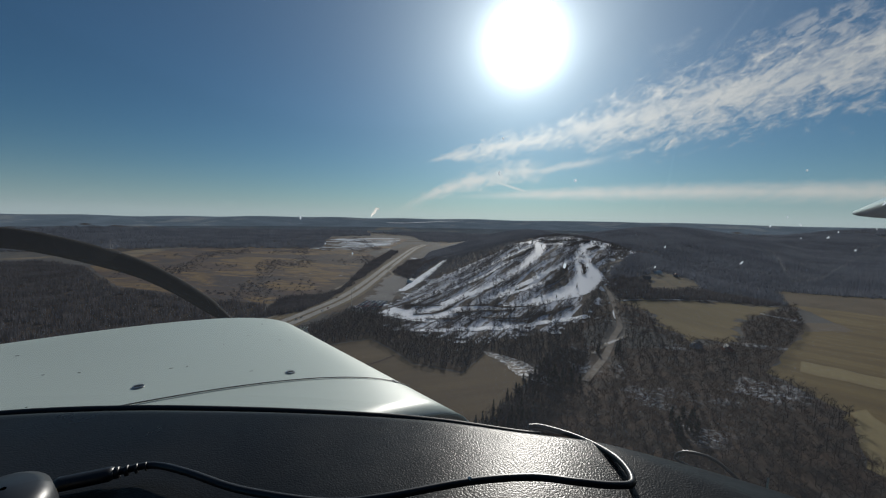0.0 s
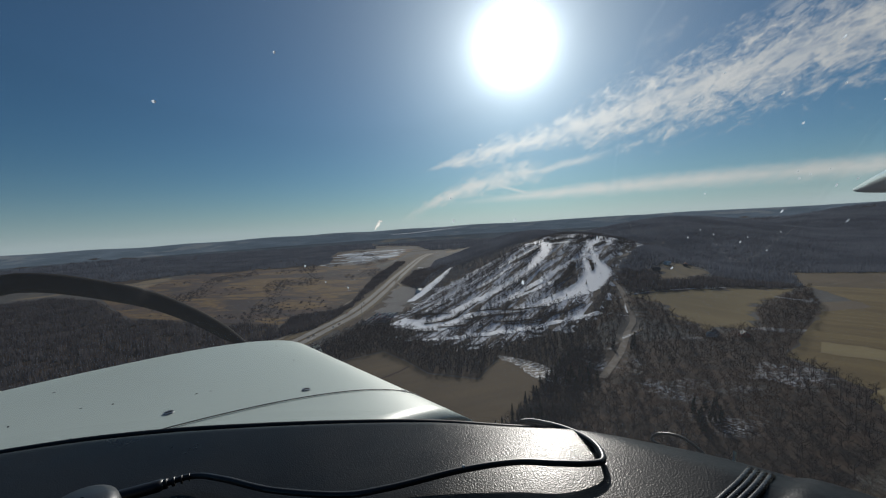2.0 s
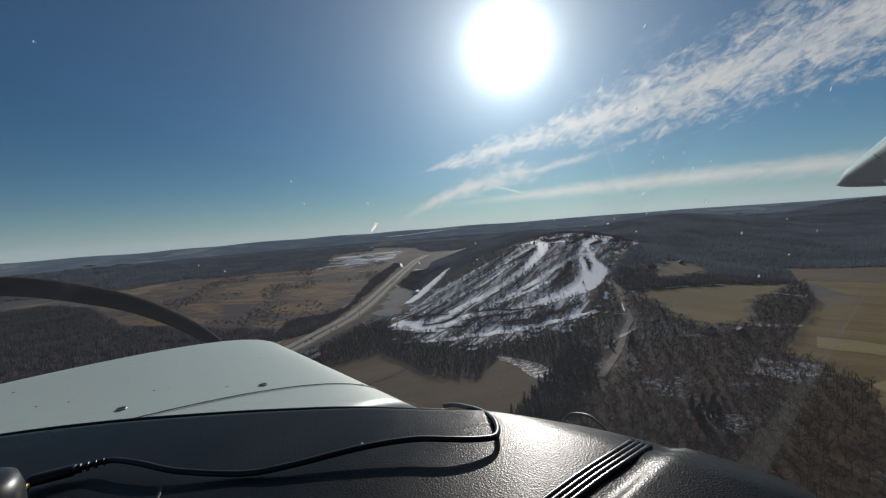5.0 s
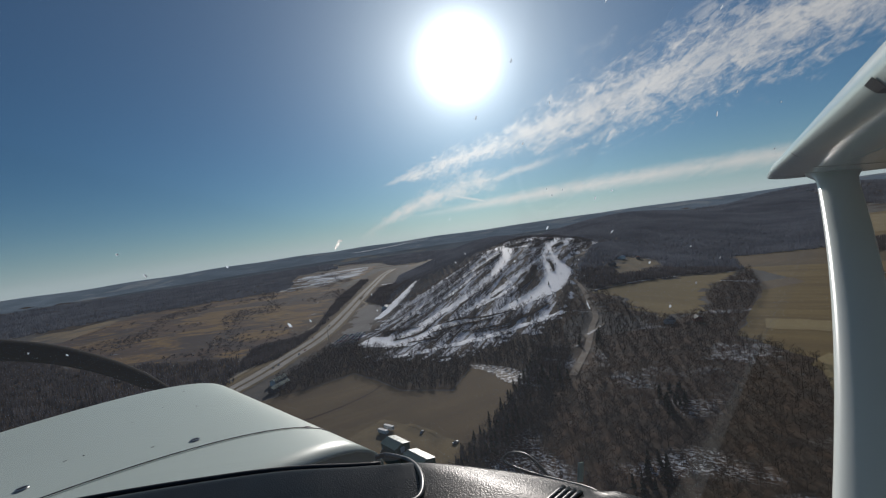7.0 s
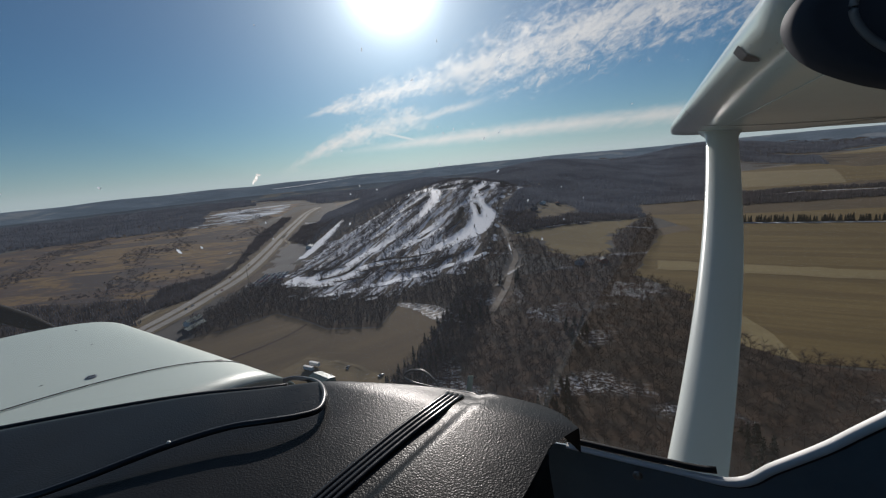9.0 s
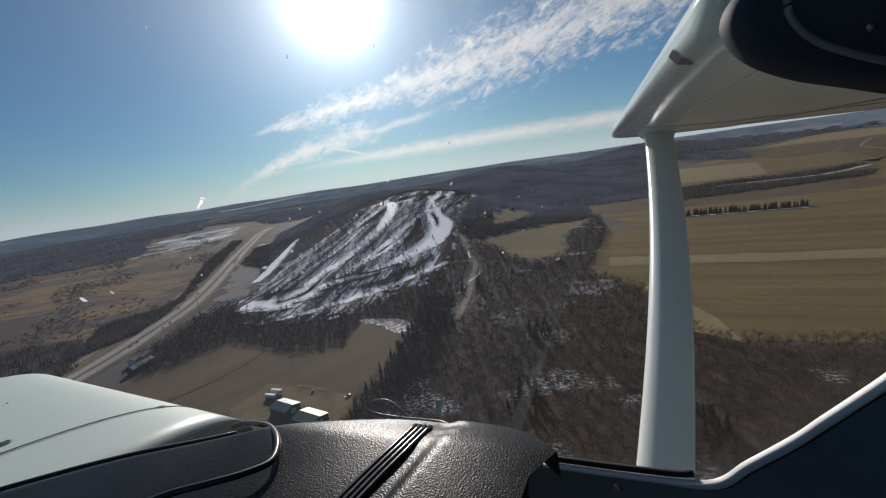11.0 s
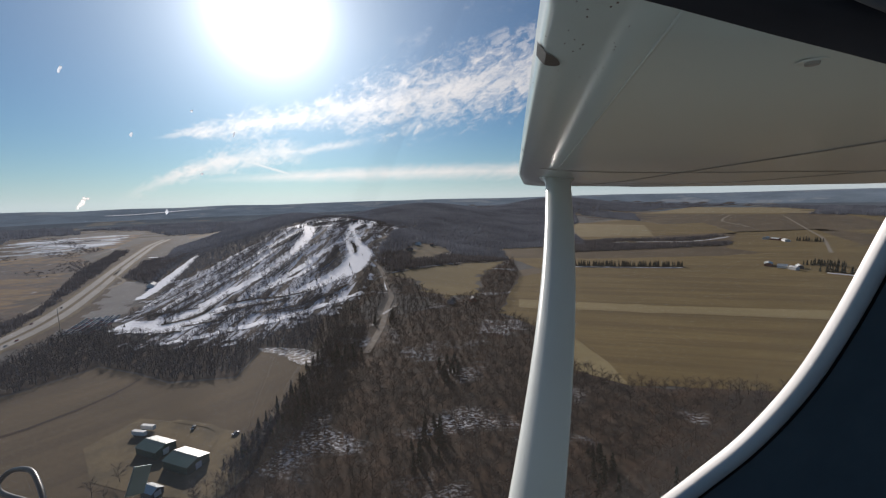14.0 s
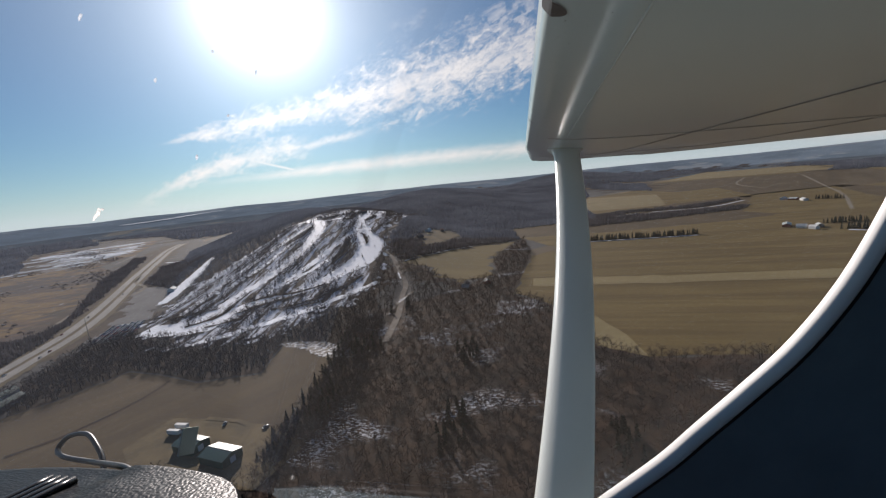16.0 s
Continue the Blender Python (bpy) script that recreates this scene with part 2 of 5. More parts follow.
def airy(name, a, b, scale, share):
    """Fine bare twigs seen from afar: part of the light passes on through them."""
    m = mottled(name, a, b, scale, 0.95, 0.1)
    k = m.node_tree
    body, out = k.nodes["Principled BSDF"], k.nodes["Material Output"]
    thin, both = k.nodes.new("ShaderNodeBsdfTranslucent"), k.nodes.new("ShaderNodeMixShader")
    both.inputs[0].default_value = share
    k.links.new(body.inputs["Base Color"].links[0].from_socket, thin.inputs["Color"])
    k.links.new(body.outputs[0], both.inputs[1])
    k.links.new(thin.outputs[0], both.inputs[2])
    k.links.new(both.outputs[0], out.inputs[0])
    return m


M_LAND = ground_material()
M_WOODS = litter_material("leaf_litter", 0.54, 0.66)
M_FOREST = litter_material("dark_leaf_litter", 0.80, 0.48)
M_FIELD = field_material("stubble_field", (0.136, 0.098, 0.038), (0.168, 0.121, 0.048), (0.092, 0.064, 0.027), 46, amount=0.7)
M_OLIVE = field_material("olive_stubble", (0.156, 0.118, 0.050), (0.178, 0.133, 0.058), (0.122, 0.091, 0.040), 46, amount=0.5)
M_STRIP = field_material("dry_grass_strip", (0.215, 0.172, 0.085), (0.245, 0.195, 0.10), (0.175, 0.135, 0.07), 46, amount=0.3)
M_BROWN = field_material("ploughed_field", (0.084, 0.061, 0.035), (0.112, 0.082, 0.047), (0.064, 0.047, 0.030), -20, amount=0.5)
M_YELLOW = field_material("pale_stubble", (0.20, 0.16, 0.085), (0.24, 0.19, 0.10), (0.17, 0.13, 0.07), 30, amount=0.35)
M_GOLD = marsh_material()
M_SLOPE = slope_material()
M_YARD = mottled("trodden_yard", (0.15, 0.115, 0.065), (0.10, 0.08, 0.05), 0.06, 0.95, 0.1, 0.5, (0.20, 0.16, 0.10), 0.7)
M_SNOW = snow_material("groomed_snow", 0.17)
M_PATCHY = snow_material("patchy_snow", 0.60, 0.06)
M_THIN = snow_material("thin_snow", 0.54, 0.30)
M_ICE = ice_material()
M_ROAD = mottled("worn_concrete", (0.27, 0.255, 0.235), (0.22, 0.21, 0.195), 0.04, 0.9, 0.2, 0.4, (0.11, 0.10, 0.095), 0.5)
M_PARK = mottled("grey_gravel", (0.175, 0.172, 0.170), (0.145, 0.143, 0.143), 0.03, 0.95, 0.1, 0.4, (0.09, 0.085, 0.08), 0.5)
M_VERGE = mottled("dry_verge", (0.135, 0.108, 0.068), (0.095, 0.078, 0.053), 0.05, 0.95, 0.1, 0.5, (0.17, 0.14, 0.09), 0.6)
M_SCRUB = mottled("dry_scrub", (0.085, 0.063, 0.047), (0.056, 0.045, 0.038), 0.03, 0.95, 0.1, 0.5, (0.115, 0.090, 0.060), 0.4)
M_LANE = mottled("worn_lane", (0.185, 0.160, 0.132), (0.130, 0.112, 0.094), 0.05, 0.95, 0.1, 0.4, (0.40, 0.41, 0.43), 0.25)
M_GRAVEL = mottled("gravel", (0.23, 0.20, 0.155), (0.17, 0.145, 0.11), 0.08, 0.95, 0.1, 0.4, (0.12, 0.10, 0.08), 0.6)
# M_BARK and M_BARK_DARK: grey-purple twigs, pushed a little bluer for haze
M_BARK = mottled("bare_twigs", (0.072, 0.054, 0.052), (0.046, 0.037, 0.039), 0.02, 0.95, 0.1)
M_BARK_DARK = mottled("dark_twigs", (0.080, 0.068, 0.072), (0.054, 0.047, 0.053), 0.02, 0.95, 0.1)
M_BARK_RED = mottled("russet_twigs", (0.112, 0.070, 0.055), (0.074, 0.050, 0.043), 0.02, 0.95, 0.1)
# pale and bluish: the haze of distance is mixed into this twig colour
M_BARK_FAR = airy("haze_blue_twigs", (0.150, 0.166, 0.204), (0.096, 0.109, 0.140), 0.006, 0.34)
# grey hill twigs whose blue cast is partly haze put into the colour
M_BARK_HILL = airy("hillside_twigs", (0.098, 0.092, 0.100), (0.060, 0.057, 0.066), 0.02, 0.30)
M_CONIFER = mottled("conifer_needles", (0.026, 0.034, 0.024), (0.017, 0.023, 0.018), 0.08, 0.9, 0.15)


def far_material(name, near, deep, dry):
    """The rim: slate woods in long low belts with a few dry fields between. Haze is put into the tones."""
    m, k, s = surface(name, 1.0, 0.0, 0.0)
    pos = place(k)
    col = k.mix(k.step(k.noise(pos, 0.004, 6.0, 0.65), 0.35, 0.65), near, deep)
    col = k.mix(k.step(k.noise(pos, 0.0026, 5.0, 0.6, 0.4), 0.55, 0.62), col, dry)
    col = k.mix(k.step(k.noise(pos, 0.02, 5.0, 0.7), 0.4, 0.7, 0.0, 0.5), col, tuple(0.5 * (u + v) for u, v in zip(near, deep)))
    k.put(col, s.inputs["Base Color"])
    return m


# two depths of painted haze: M_RIM is the paler, bluer one
M_FAR = far_material("slate_haze_woods", (0.115, 0.140, 0.165), (0.080, 0.102, 0.124), (0.190, 0.182, 0.160))
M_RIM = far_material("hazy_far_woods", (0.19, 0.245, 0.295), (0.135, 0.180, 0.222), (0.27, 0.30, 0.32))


def plain(name, colour, rough=0.5, metal=0.0, spec=0.5, worn=0.15, scale=3.0):
    m, k, s = surface(name, rough, metal, spec)
    pos = k.add("ShaderNodeTexCoord").outputs["Object"]
    n = k.noise(pos, scale, 6.0, 0.65)
    k.put(k.mix(k.step(n, 0.35, 0.75, 0.0, worn * 3), colour, tuple(v * 0.6 for v in colour)), s.inputs["Base Color"])
    k.put(k.math("ADD", rough, k.math("MULTIPLY", k.math("SUBTRACT", n, 0.5), worn)), s.inputs["Roughness"])
    return m


M_PAINT = plain("aircraft_white_paint", (0.49, 0.56, 0.51), 0.40, 0.0, 0.5, 0.05, 4.0)
M_WING = plain("wing_white_paint", (0.73, 0.83, 0.79), 0.15, 0.0, 0.6, 0.05, 2.0)
M_BLACK = plain("black_rubber", (0.012, 0.012, 0.013), 0.5, 0.0, 0.4, 0.1, 60.0)
M_CABLE = plain("cable_jacket", (0.014, 0.014, 0.015), 0.38, 0.0, 0.5, 0.08, 90.0)
M_PROP = plain("propeller_black", (0.014, 0.014, 0.015), 0.85, 0.0, 0.1, 0.1, 8.0)
M_TRIM = plain("window_trim", (0.80, 0.80, 0.77), 0.45, 0.0, 0.5, 0.1, 20.0)
M_PANEL = plain("blue_cabin_panel", (0.19, 0.26, 0.30), 0.45, 0.0, 0.4, 0.15, 25.0)
M_HEAD = plain("dark_headliner", (0.060, 0.066, 0.082), 0.7, 0.0, 0.2, 0.1, 30.0)
M_STEEL = plain("dull_steel", (0.35, 0.35, 0.34), 0.35, 1.0, 0.5, 0.15, 200.0)
M_GREEN = plain("green_metal_roof", (0.050, 0.105, 0.080), 0.30, 0.0, 0.9, 0.1, 0.3)
M_ROOF = plain("pale_metal_roof", (0.62, 0.64, 0.62), 0.7, 0.0, 0.2, 0.1, 0.3)
M_GREENWALL = plain("dark_green_siding", (0.026, 0.075, 0.052), 0.6, 0.0, 0.3, 0.15, 0.6)
M_WALL = plain("dark_siding", (0.060, 0.070, 0.085), 0.7, 0.0, 0.3, 0.15, 0.6)
M_WHITE = plain("white_siding", (0.66, 0.66, 0.64), 0.6, 0.0, 0.4, 0.1, 0.5)
M_RED = plain("weathered_red", (0.22, 0.07, 0.05), 0.7, 0.0, 0.3, 0.15, 0.5)
M_GLASSY = plain("dark_glass", (0.015, 0.018, 0.022), 0.08, 0.0, 0.6, 0.0, 1.0)
M_TYRE = plain("tyre_black", (0.015, 0.015, 0.015), 0.8, 0.0, 0.3, 0.1, 4.0)


def steam_material():
    m, k, s = surface("steam", 1.0, 0.0, 0.0)
    s.inputs["Base Color"].default_value = (0.8, 0.8, 0.8, 1)
    thin = k.add("ShaderNodeBsdfTranslucent", Color=(0.7, 0.7, 0.7, 1))
    both = k.add("ShaderNodeMixShader", Fac=0.9)
    k.put(s.outputs[0], both.inputs[1])
    k.put(thin.outputs[0], both.inputs[2])
    k.put(both.outputs[0], k.tree.nodes["Material Output"].inputs[0])
    return m


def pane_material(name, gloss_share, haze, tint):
    """Thin acrylic: light goes straight through, dust scatters a little of the sun as a tinted veil that also stands in
    for haze, with a faint gloss.
    """
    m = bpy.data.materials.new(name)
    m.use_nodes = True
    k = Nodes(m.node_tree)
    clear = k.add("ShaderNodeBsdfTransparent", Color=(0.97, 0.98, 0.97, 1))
    dust_veil = k.add("ShaderNodeBsdfTranslucent", Color=(*tint, 1))
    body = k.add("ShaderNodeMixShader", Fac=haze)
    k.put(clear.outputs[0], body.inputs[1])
    k.put(dust_veil.outputs[0], body.inputs[2])
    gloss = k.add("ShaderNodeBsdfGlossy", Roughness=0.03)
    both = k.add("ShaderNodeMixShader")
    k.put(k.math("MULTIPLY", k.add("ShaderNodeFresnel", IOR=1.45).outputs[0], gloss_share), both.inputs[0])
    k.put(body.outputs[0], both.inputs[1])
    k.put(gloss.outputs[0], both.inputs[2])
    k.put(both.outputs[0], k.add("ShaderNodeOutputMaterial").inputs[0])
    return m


def leather():
    m, k, s = surface("grained_black_vinyl", 0.28, 0.0, 0.09)
    pos = k.add("ShaderNodeTexCoord").outputs["Object"]
    cell = k.add("ShaderNodeTexVoronoi", Scale=1100.0)
    cell.feature = "SMOOTH_F1"
    k.put(pos, cell.inputs["Vector"])
    n = k.noise(pos, 900.0, 4.0, 0.6)
    blotch = k.noise(pos, 14.0, 5.0, 0.6)
    k.put(k.mix(k.step(blotch, 0.35, 0.7), (0.013, 0.0136, 0.0142), (0.018, 0.0186, 0.0194)), s.inputs["Base Color"])
    k.put(k.step(blotch, 0.3, 0.7, 0.27, 0.37), s.inputs["Roughness"])
    bumped(k, s, k.math("ADD", cell.outputs[0], k.math("MULTIPLY", n, 0.4)), 0.31, 0.0005)
    return m


M_VINYL = leather()
M_STEAM = steam_material()
# the veil's tint colours the land behind: bluish haze ahead, warmer at the side
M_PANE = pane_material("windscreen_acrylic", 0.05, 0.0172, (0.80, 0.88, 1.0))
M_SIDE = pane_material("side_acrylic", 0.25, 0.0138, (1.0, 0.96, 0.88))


# ---- helpers for meshes ----
def mesh_object(name, verts, faces, material, parent=None, smooth=False):
    me = bpy.data.meshes.new(name)
    me.from_pydata([tuple(map(float, v)) for v in verts], [], [tuple(map(int, f)) for f in faces])
    me.materials.append(material)
    if smooth:
        me.polygons.foreach_set("use_smooth", [True] * len(me.polygons))
    me.update()
    ob = new(name, me)
    if parent:
        ob.parent = parent
    return ob


def part(name, bm, material, parent, label=""):
    me = bpy.data.meshes.new(name)
    bmesh.ops.recalc_face_normals(bm, faces=bm.faces)
    bm.to_mesh(me)
    bm.free()
    me.materials.append(material)
    ob = new(name, me)
    ob.parent = parent
    return tagged(ob, label)


def empty(name, at=(0, 0, 0), turn=0.0):
    ob = new(name)
    ob.matrix_basis = pose(*at, 0, 0, turn)
    ob.empty_display_size = 0.1
    return ob


def box(bm, x, y, z, sx, sy, sz, bevel=0.0, turn=None):
    m = Matrix.Translation((x, y, z)) @ (turn or Matrix()) @ Matrix.Diagonal((sx, sy, sz, 1))
    got = bmesh.ops.create_cube(bm, size=1.0, matrix=m)
    if bevel:
        edges = list({e for v in got["verts"] for e in v.link_edges})
        bmesh.ops.bevel(bm, geom=edges, offset=bevel, segments=2, affect="EDGES")
    return bm


def tube(points, radius, sides=10, closed_ends=True, flat=None):
    """Verts and faces of a tube along points; radius may be a list."""
    pts = [Vector(p) for p in points]
    verts, faces = [], []
    ref = Vector((0, 0, 1))
    for i, p in enumerate(pts):
        d = (pts[min(i + 1, len(pts) - 1)] - pts[max(i - 1, 0)]).normalized()
        side = d.cross(ref)
        side = side.normalized() if side.length > 1e-4 else Vector((1, 0, 0))
        up = side.cross(d).normalized()
        r = radius[i] if isinstance(radius, (list, tuple)) else radius
        for s in range(sides):
            a = 2 * math.pi * s / sides
            verts.append(p + side * (math.cos(a) * r) + up * (math.sin(a) * r * (flat or 1.0)))
    for i in range(len(pts) - 1):
        for s in range(sides):
            a, b = i * sides + s, i * sides + (s + 1) % sides
            faces.append((a, b, b + sides, a + sides))
    if closed_ends:
        faces.append(tuple(range(sides))[::-1])
        faces.append(tuple((len(pts) - 1) * sides + s for s in range(sides)))
    return verts, faces


def spline(points, n):
    """n points along a Catmull-Rom curve through points."""
    p = [Vector(q) for q in points]
    p = [p[0] * 2 - p[1]] + p + [p[-1] * 2 - p[-2]]
    out = []
    for i in range(n):
        u = i / (n - 1) * (len(p) - 3)
        j = min(int(u), len(p) - 4)
        t = u - j
        a, b, c, d = p[j:j + 4]
        out.append(0.5 * ((2 * b) + (c - a) * t + (2 * a - 5 * b + 4 * c - d) * t ** 2 + (3 * b - a - 3 * c + d) * t ** 3))
    return out


# ---- the land ----
def ease(t):
    t = np.clip(t, 0, 1)
    return t * t * (3 - 2 * t)


def hump(x, y, cx, cy, bearing, length, width, high):
    a = radians(bearing)
    dx, dy = x - cx, y - cy
    u, v = dx * math.sin(a) + dy * math.cos(a), dx * math.cos(a) - dy * math.sin(a)
    return high * ease(1 - np.sqrt((u / length) ** 2 + (v / width) ** 2))


def height(x, y):
    """The land's height: flat farmland, the ski hill, the wooded ridge behind it and the far rim."""
    x, y = np.asarray(x, float), np.asarray(y, float)
    z = np.maximum(hump(x, y, 300, 1180, 18, 800, 430, 86), hump(x, y, 1000, 1950, 40, 1500, 700, 98))
    z = np.maximum(z, hump(x, y, 330, 1760, 12, 950, 440, 80))
    z = np.maximum(z, hump(x, y, 2600, 2500, 60, 1800, 700, 90))
    r = np.hypot(x, y)
    rim = 92 + 9 * np.sin(x * 0.0019 + 1) * np.cos(y * 0.0023) + 4 * np.sin(x * 0.007 + y * 0.005)
    return np.maximum(z, rim * ease((r - 3700) / 1050))


def ground_sheet():
    radii = np.concatenate([np.arange(0, 400, 50), np.arange(400, 2000, 16), np.geomspace(2000, 4950, 34)])[1:]
    seg = 300
    ang = np.arange(seg) / seg * 2 * math.pi
    gx, gy = np.outer(radii, np.sin(ang)).ravel(), np.outer(radii, np.cos(ang)).ravel()
    verts = np.column_stack([gx, gy, height(gx, gy)]).tolist() + [[0, 0, 0]]
    faces = [(r * seg + s, r * seg + (s + 1) % seg, (r + 1) * seg + (s + 1) % seg, (r + 1) * seg + s)
             for r in range(len(radii) - 1) for s in range(seg)]
    faces += [(s, len(verts) - 1, (s + 1) % seg) for s in range(seg)]
    ob = mesh_object("ground", verts, faces, M_LAND, smooth=True)
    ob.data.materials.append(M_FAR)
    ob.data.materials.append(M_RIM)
    # farther rings take the bluer, paler tones in place of real haze
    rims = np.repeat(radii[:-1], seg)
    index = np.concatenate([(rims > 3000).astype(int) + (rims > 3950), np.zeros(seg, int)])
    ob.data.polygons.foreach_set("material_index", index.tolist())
    return tagged(ob, "flat winter farmland and dark woods under a hazy rim", "ground", kind="structure")


ground_sheet()


def inside(poly, x, y):
    hit = np.zeros(len(x), bool)
    n = len(poly)
    for i in range(n):
        (x0, y0), (x1, y1) = poly[i], poly[i - 1]
        cross = (y0 > y) != (y1 > y)
        with np.errstate(divide="ignore", invalid="ignore"):
            hit ^= cross & (x < (x1 - x0) * (y - y0) / (y1 - y0 + 1e-9) + x0)
    return hit


def patch(name, poly, material, label, lift=0.25, category="field", rag=4.0):
    """A piece of flat land with a slightly uneven outline."""
    rng = random.Random(name + str(poly[0]))
    edge = []
    for i, a in enumerate(poly):
        b = poly[(i + 1) % len(poly)]
        d = math.hypot(b[0] - a[0], b[1] - a[1])
        n = max(1, int(d / 14))
        for j in range(n):
            t = j / n
            k = rag * math.sin(math.pi * min(1, 3 * min(t, 1 - t)))
            edge.append((a[0] + (b[0] - a[0]) * t + rng.uniform(-k, k), a[1] + (b[1] - a[1]) * t + rng.uniform(-k, k)))
    bm = bmesh.new()
    f = bm.faces.new([bm.verts.new((x, y, float(height(x, y)) + lift)) for x, y in edge])
    bmesh.ops.triangulate(bm, faces=[f])
    for face in bm.faces:
        if face.normal.z < 0:
            face.normal_flip()
    me = bpy.data.meshes.new(name)
    bm.to_mesh(me)
    bm.free()
    me.materials.append(material)
    return tagged(new(name, me), label, category, kind="structure")


def ribbon(name, points, width, material, label, lift=0.35, category="road", rag=0.0, step=9.0):
    """A strip along a smooth line, laid on the land; width may be a list."""
    rng = random.Random(name + str(points[0]))
    length = sum(math.dist(a, b) for a, b in zip(points, points[1:]))
    n = max(6, int(length / step))
    line = spline([(x, y, 0) for x, y in points], n)
    verts, faces = [], []
    across = 4
    for i, p in enumerate(line):
        d = (line[min(i + 1, n - 1)] - line[max(i - 1, 0)]).normalized()
        s = Vector((d.y, -d.x, 0))
        u = i / (n - 1) * (len(width) - 1) if isinstance(width, (list, tuple)) else 0
        w = float(np.interp(u, range(len(width)), width)) if isinstance(width, (list, tuple)) else width
        left, right = -w / 2 + rng.uniform(-rag, rag), w / 2 + rng.uniform(-rag, rag)
        for c in range(across + 1):
            q = p + s * (left + (right - left) * c / across)
            verts.append((q.x, q.y, float(height(q.x, q.y)) + lift))
    for i in range(n - 1):
        for c in range(across):
            a = i * (across + 1) + c
            faces.append((a, a + across + 1, a + across + 2, a + 1))
    return tagged(mesh_object(name, verts, faces, material, smooth=True), label, category, kind="structure")


def drape(name, poly, material, label, cell=8.0, lift=0.5, category="slope", kind="structure"):
    """A sheet of small cells that follows the land inside an uneven outline."""
    p = np.array(poly, float)
    gx, gy = np.meshgrid(np.arange(p[:, 0].min() - cell, p[:, 0].max() + 2 * cell, cell), np.arange(p[:, 1].min() - cell, p[:, 1].max() + 2 * cell, cell))
    rows, cols = gx.shape
    wob = lambda u, v: 0.9 * cell * (np.sin(u * 0.11 + v * 0.07) + np.sin(u * 0.043 - v * 0.09 + 2) + 0.7 * np.sin(u * 0.31 + v * 0.23))
    cx, cy = (gx[:-1, :-1] + cell / 2).ravel(), (gy[:-1, :-1] + cell / 2).ravel()
    keep = inside(poly, cx + wob(cx, cy), cy + wob(cy, cx))
    index = np.arange((rows - 1) * (cols - 1))
    base = (index // (cols - 1)) * cols + index % (cols - 1)
    faces = np.column_stack([base, base + 1, base + cols + 1, base + cols])[keep]
    used, small = np.unique(faces, return_inverse=True)
    x, y = gx.ravel()[used], gy.ravel()[used]
    verts = np.column_stack([x, y, height(x, y) + lift])
    return tagged(mesh_object(name, verts, small.reshape(faces.shape), material, smooth=True), label, category, kind=kind)


WOOD_NEAR = [(-8, 264), (28, 313), (71, 388), (107, 440), (150, 530), (200, 600), (238, 640), (262, 592), (255, 555), (256, 512), (270, 478), (335, 500), (369, 560),
             (418, 604), (474, 636), (536, 682), (560, 700), (440, 545), (280, 401), (282, 324), (225, 256), (240, 203), (353, 110), (520, -20), (300, -350),
             (-150, -350), (-140, 100), (-70, 215)]
WOOD_FOOT = [(-172, 446), (-192, 500), (-176, 545), (-158, 602), (-119, 628), (-68, 515), (-20, 482), (30, 478), (100, 508), (176, 556), (250, 700), (275, 760),
             (225, 640), (150, 530), (107, 440), (66, 405), (28, 448), (13, 418), (-1, 388), (-47, 408), (-71, 445), (-101, 482), (-144, 456)]
FIELD_BIG = [(280, 401), (440, 545), (510, 552), (560, 700), (690, 570), (900, 430), (1300, 200), (1100, -150), (600, -80), (520, -20), (353, 110),
             (240, 203), (225, 256), (282, 324)]
FIELD_BROWN = [(-190, 440), (-144, 452), (-101, 478), (-71, 441), (-47, 404), (-1, 384), (13, 414), (28, 445), (61, 378), (29, 318), (-8, 264), (-70, 215), (-140, 100), (-230, 230)]
FIELD_SMALL = [(243, 634), (319, 655), (453, 691), (531, 684), (470, 640), (414, 608), (365, 563), (331, 506), (272, 484), (260, 515), (259, 555), (272, 592)]
BRUSH = [(245, 642), (319, 662), (453, 698), (545, 694), (525, 740), (470, 745), (436, 766), (372, 722), (323, 715), (342, 760), (300, 770), (262, 740)]

patch("wood_floor", WOOD_NEAR, M_WOODS, "dark leaf litter of the bare wood", 0.15, "woodland floor")
patch("wood_floor", [(-900, 1010), (-620, 755), (-290, 640), (-250, 520), (-320, 330), (-540, -150), (-1100, -100), (-1500, 700), (-1100, 1110)], M_FOREST,
      "dark leaf litter of the wood beside the highway", 0.15, "woodland floor")
patch("wood_floor", WOOD_FOOT, M_FOREST, "dark leaf litter at the foot of the hill", 0.15, "woodland floor")
patch("field", FIELD_BIG, M_FIELD, "large olive-brown stubble field with drill rows", 0.3)
patch("field", FIELD_BROWN, M_BROWN, "bare brown ploughed field beside the farmyard", 0.3)
drape("field", FIELD_SMALL, M_OLIVE, "small olive stubble field below the ridge", 5.0, 0.4, "field")
drape("wood_floor", BRUSH, M_FOREST, "dark brushy band above the small field", 7.0, 0.35, "woodland floor")
patch("field", [(560, 715), (690, 590), (905, 450), (1500, 250), (1700, 520), (1250, 760), (980, 720), (800, 760), (640, 830)], M_BROWN,
      "wide brown field beyond the pine row", 0.28)
patch("field", [(545, 705), (690, 560), (900, 420), (1300, 180), (2000, 280), (2750, 640), (2300, 1520), (1750, 1240), (1400, 1270), (1000, 900), (870, 755), (640, 838)], M_FIELD,
      "open brown farmland between the woods", 0.2)
patch("field", [(988, 902), (1165, 755), (1521, 1010), (1398, 1257)], M_YELLOW, "pale straw-coloured stubble field", 0.5)
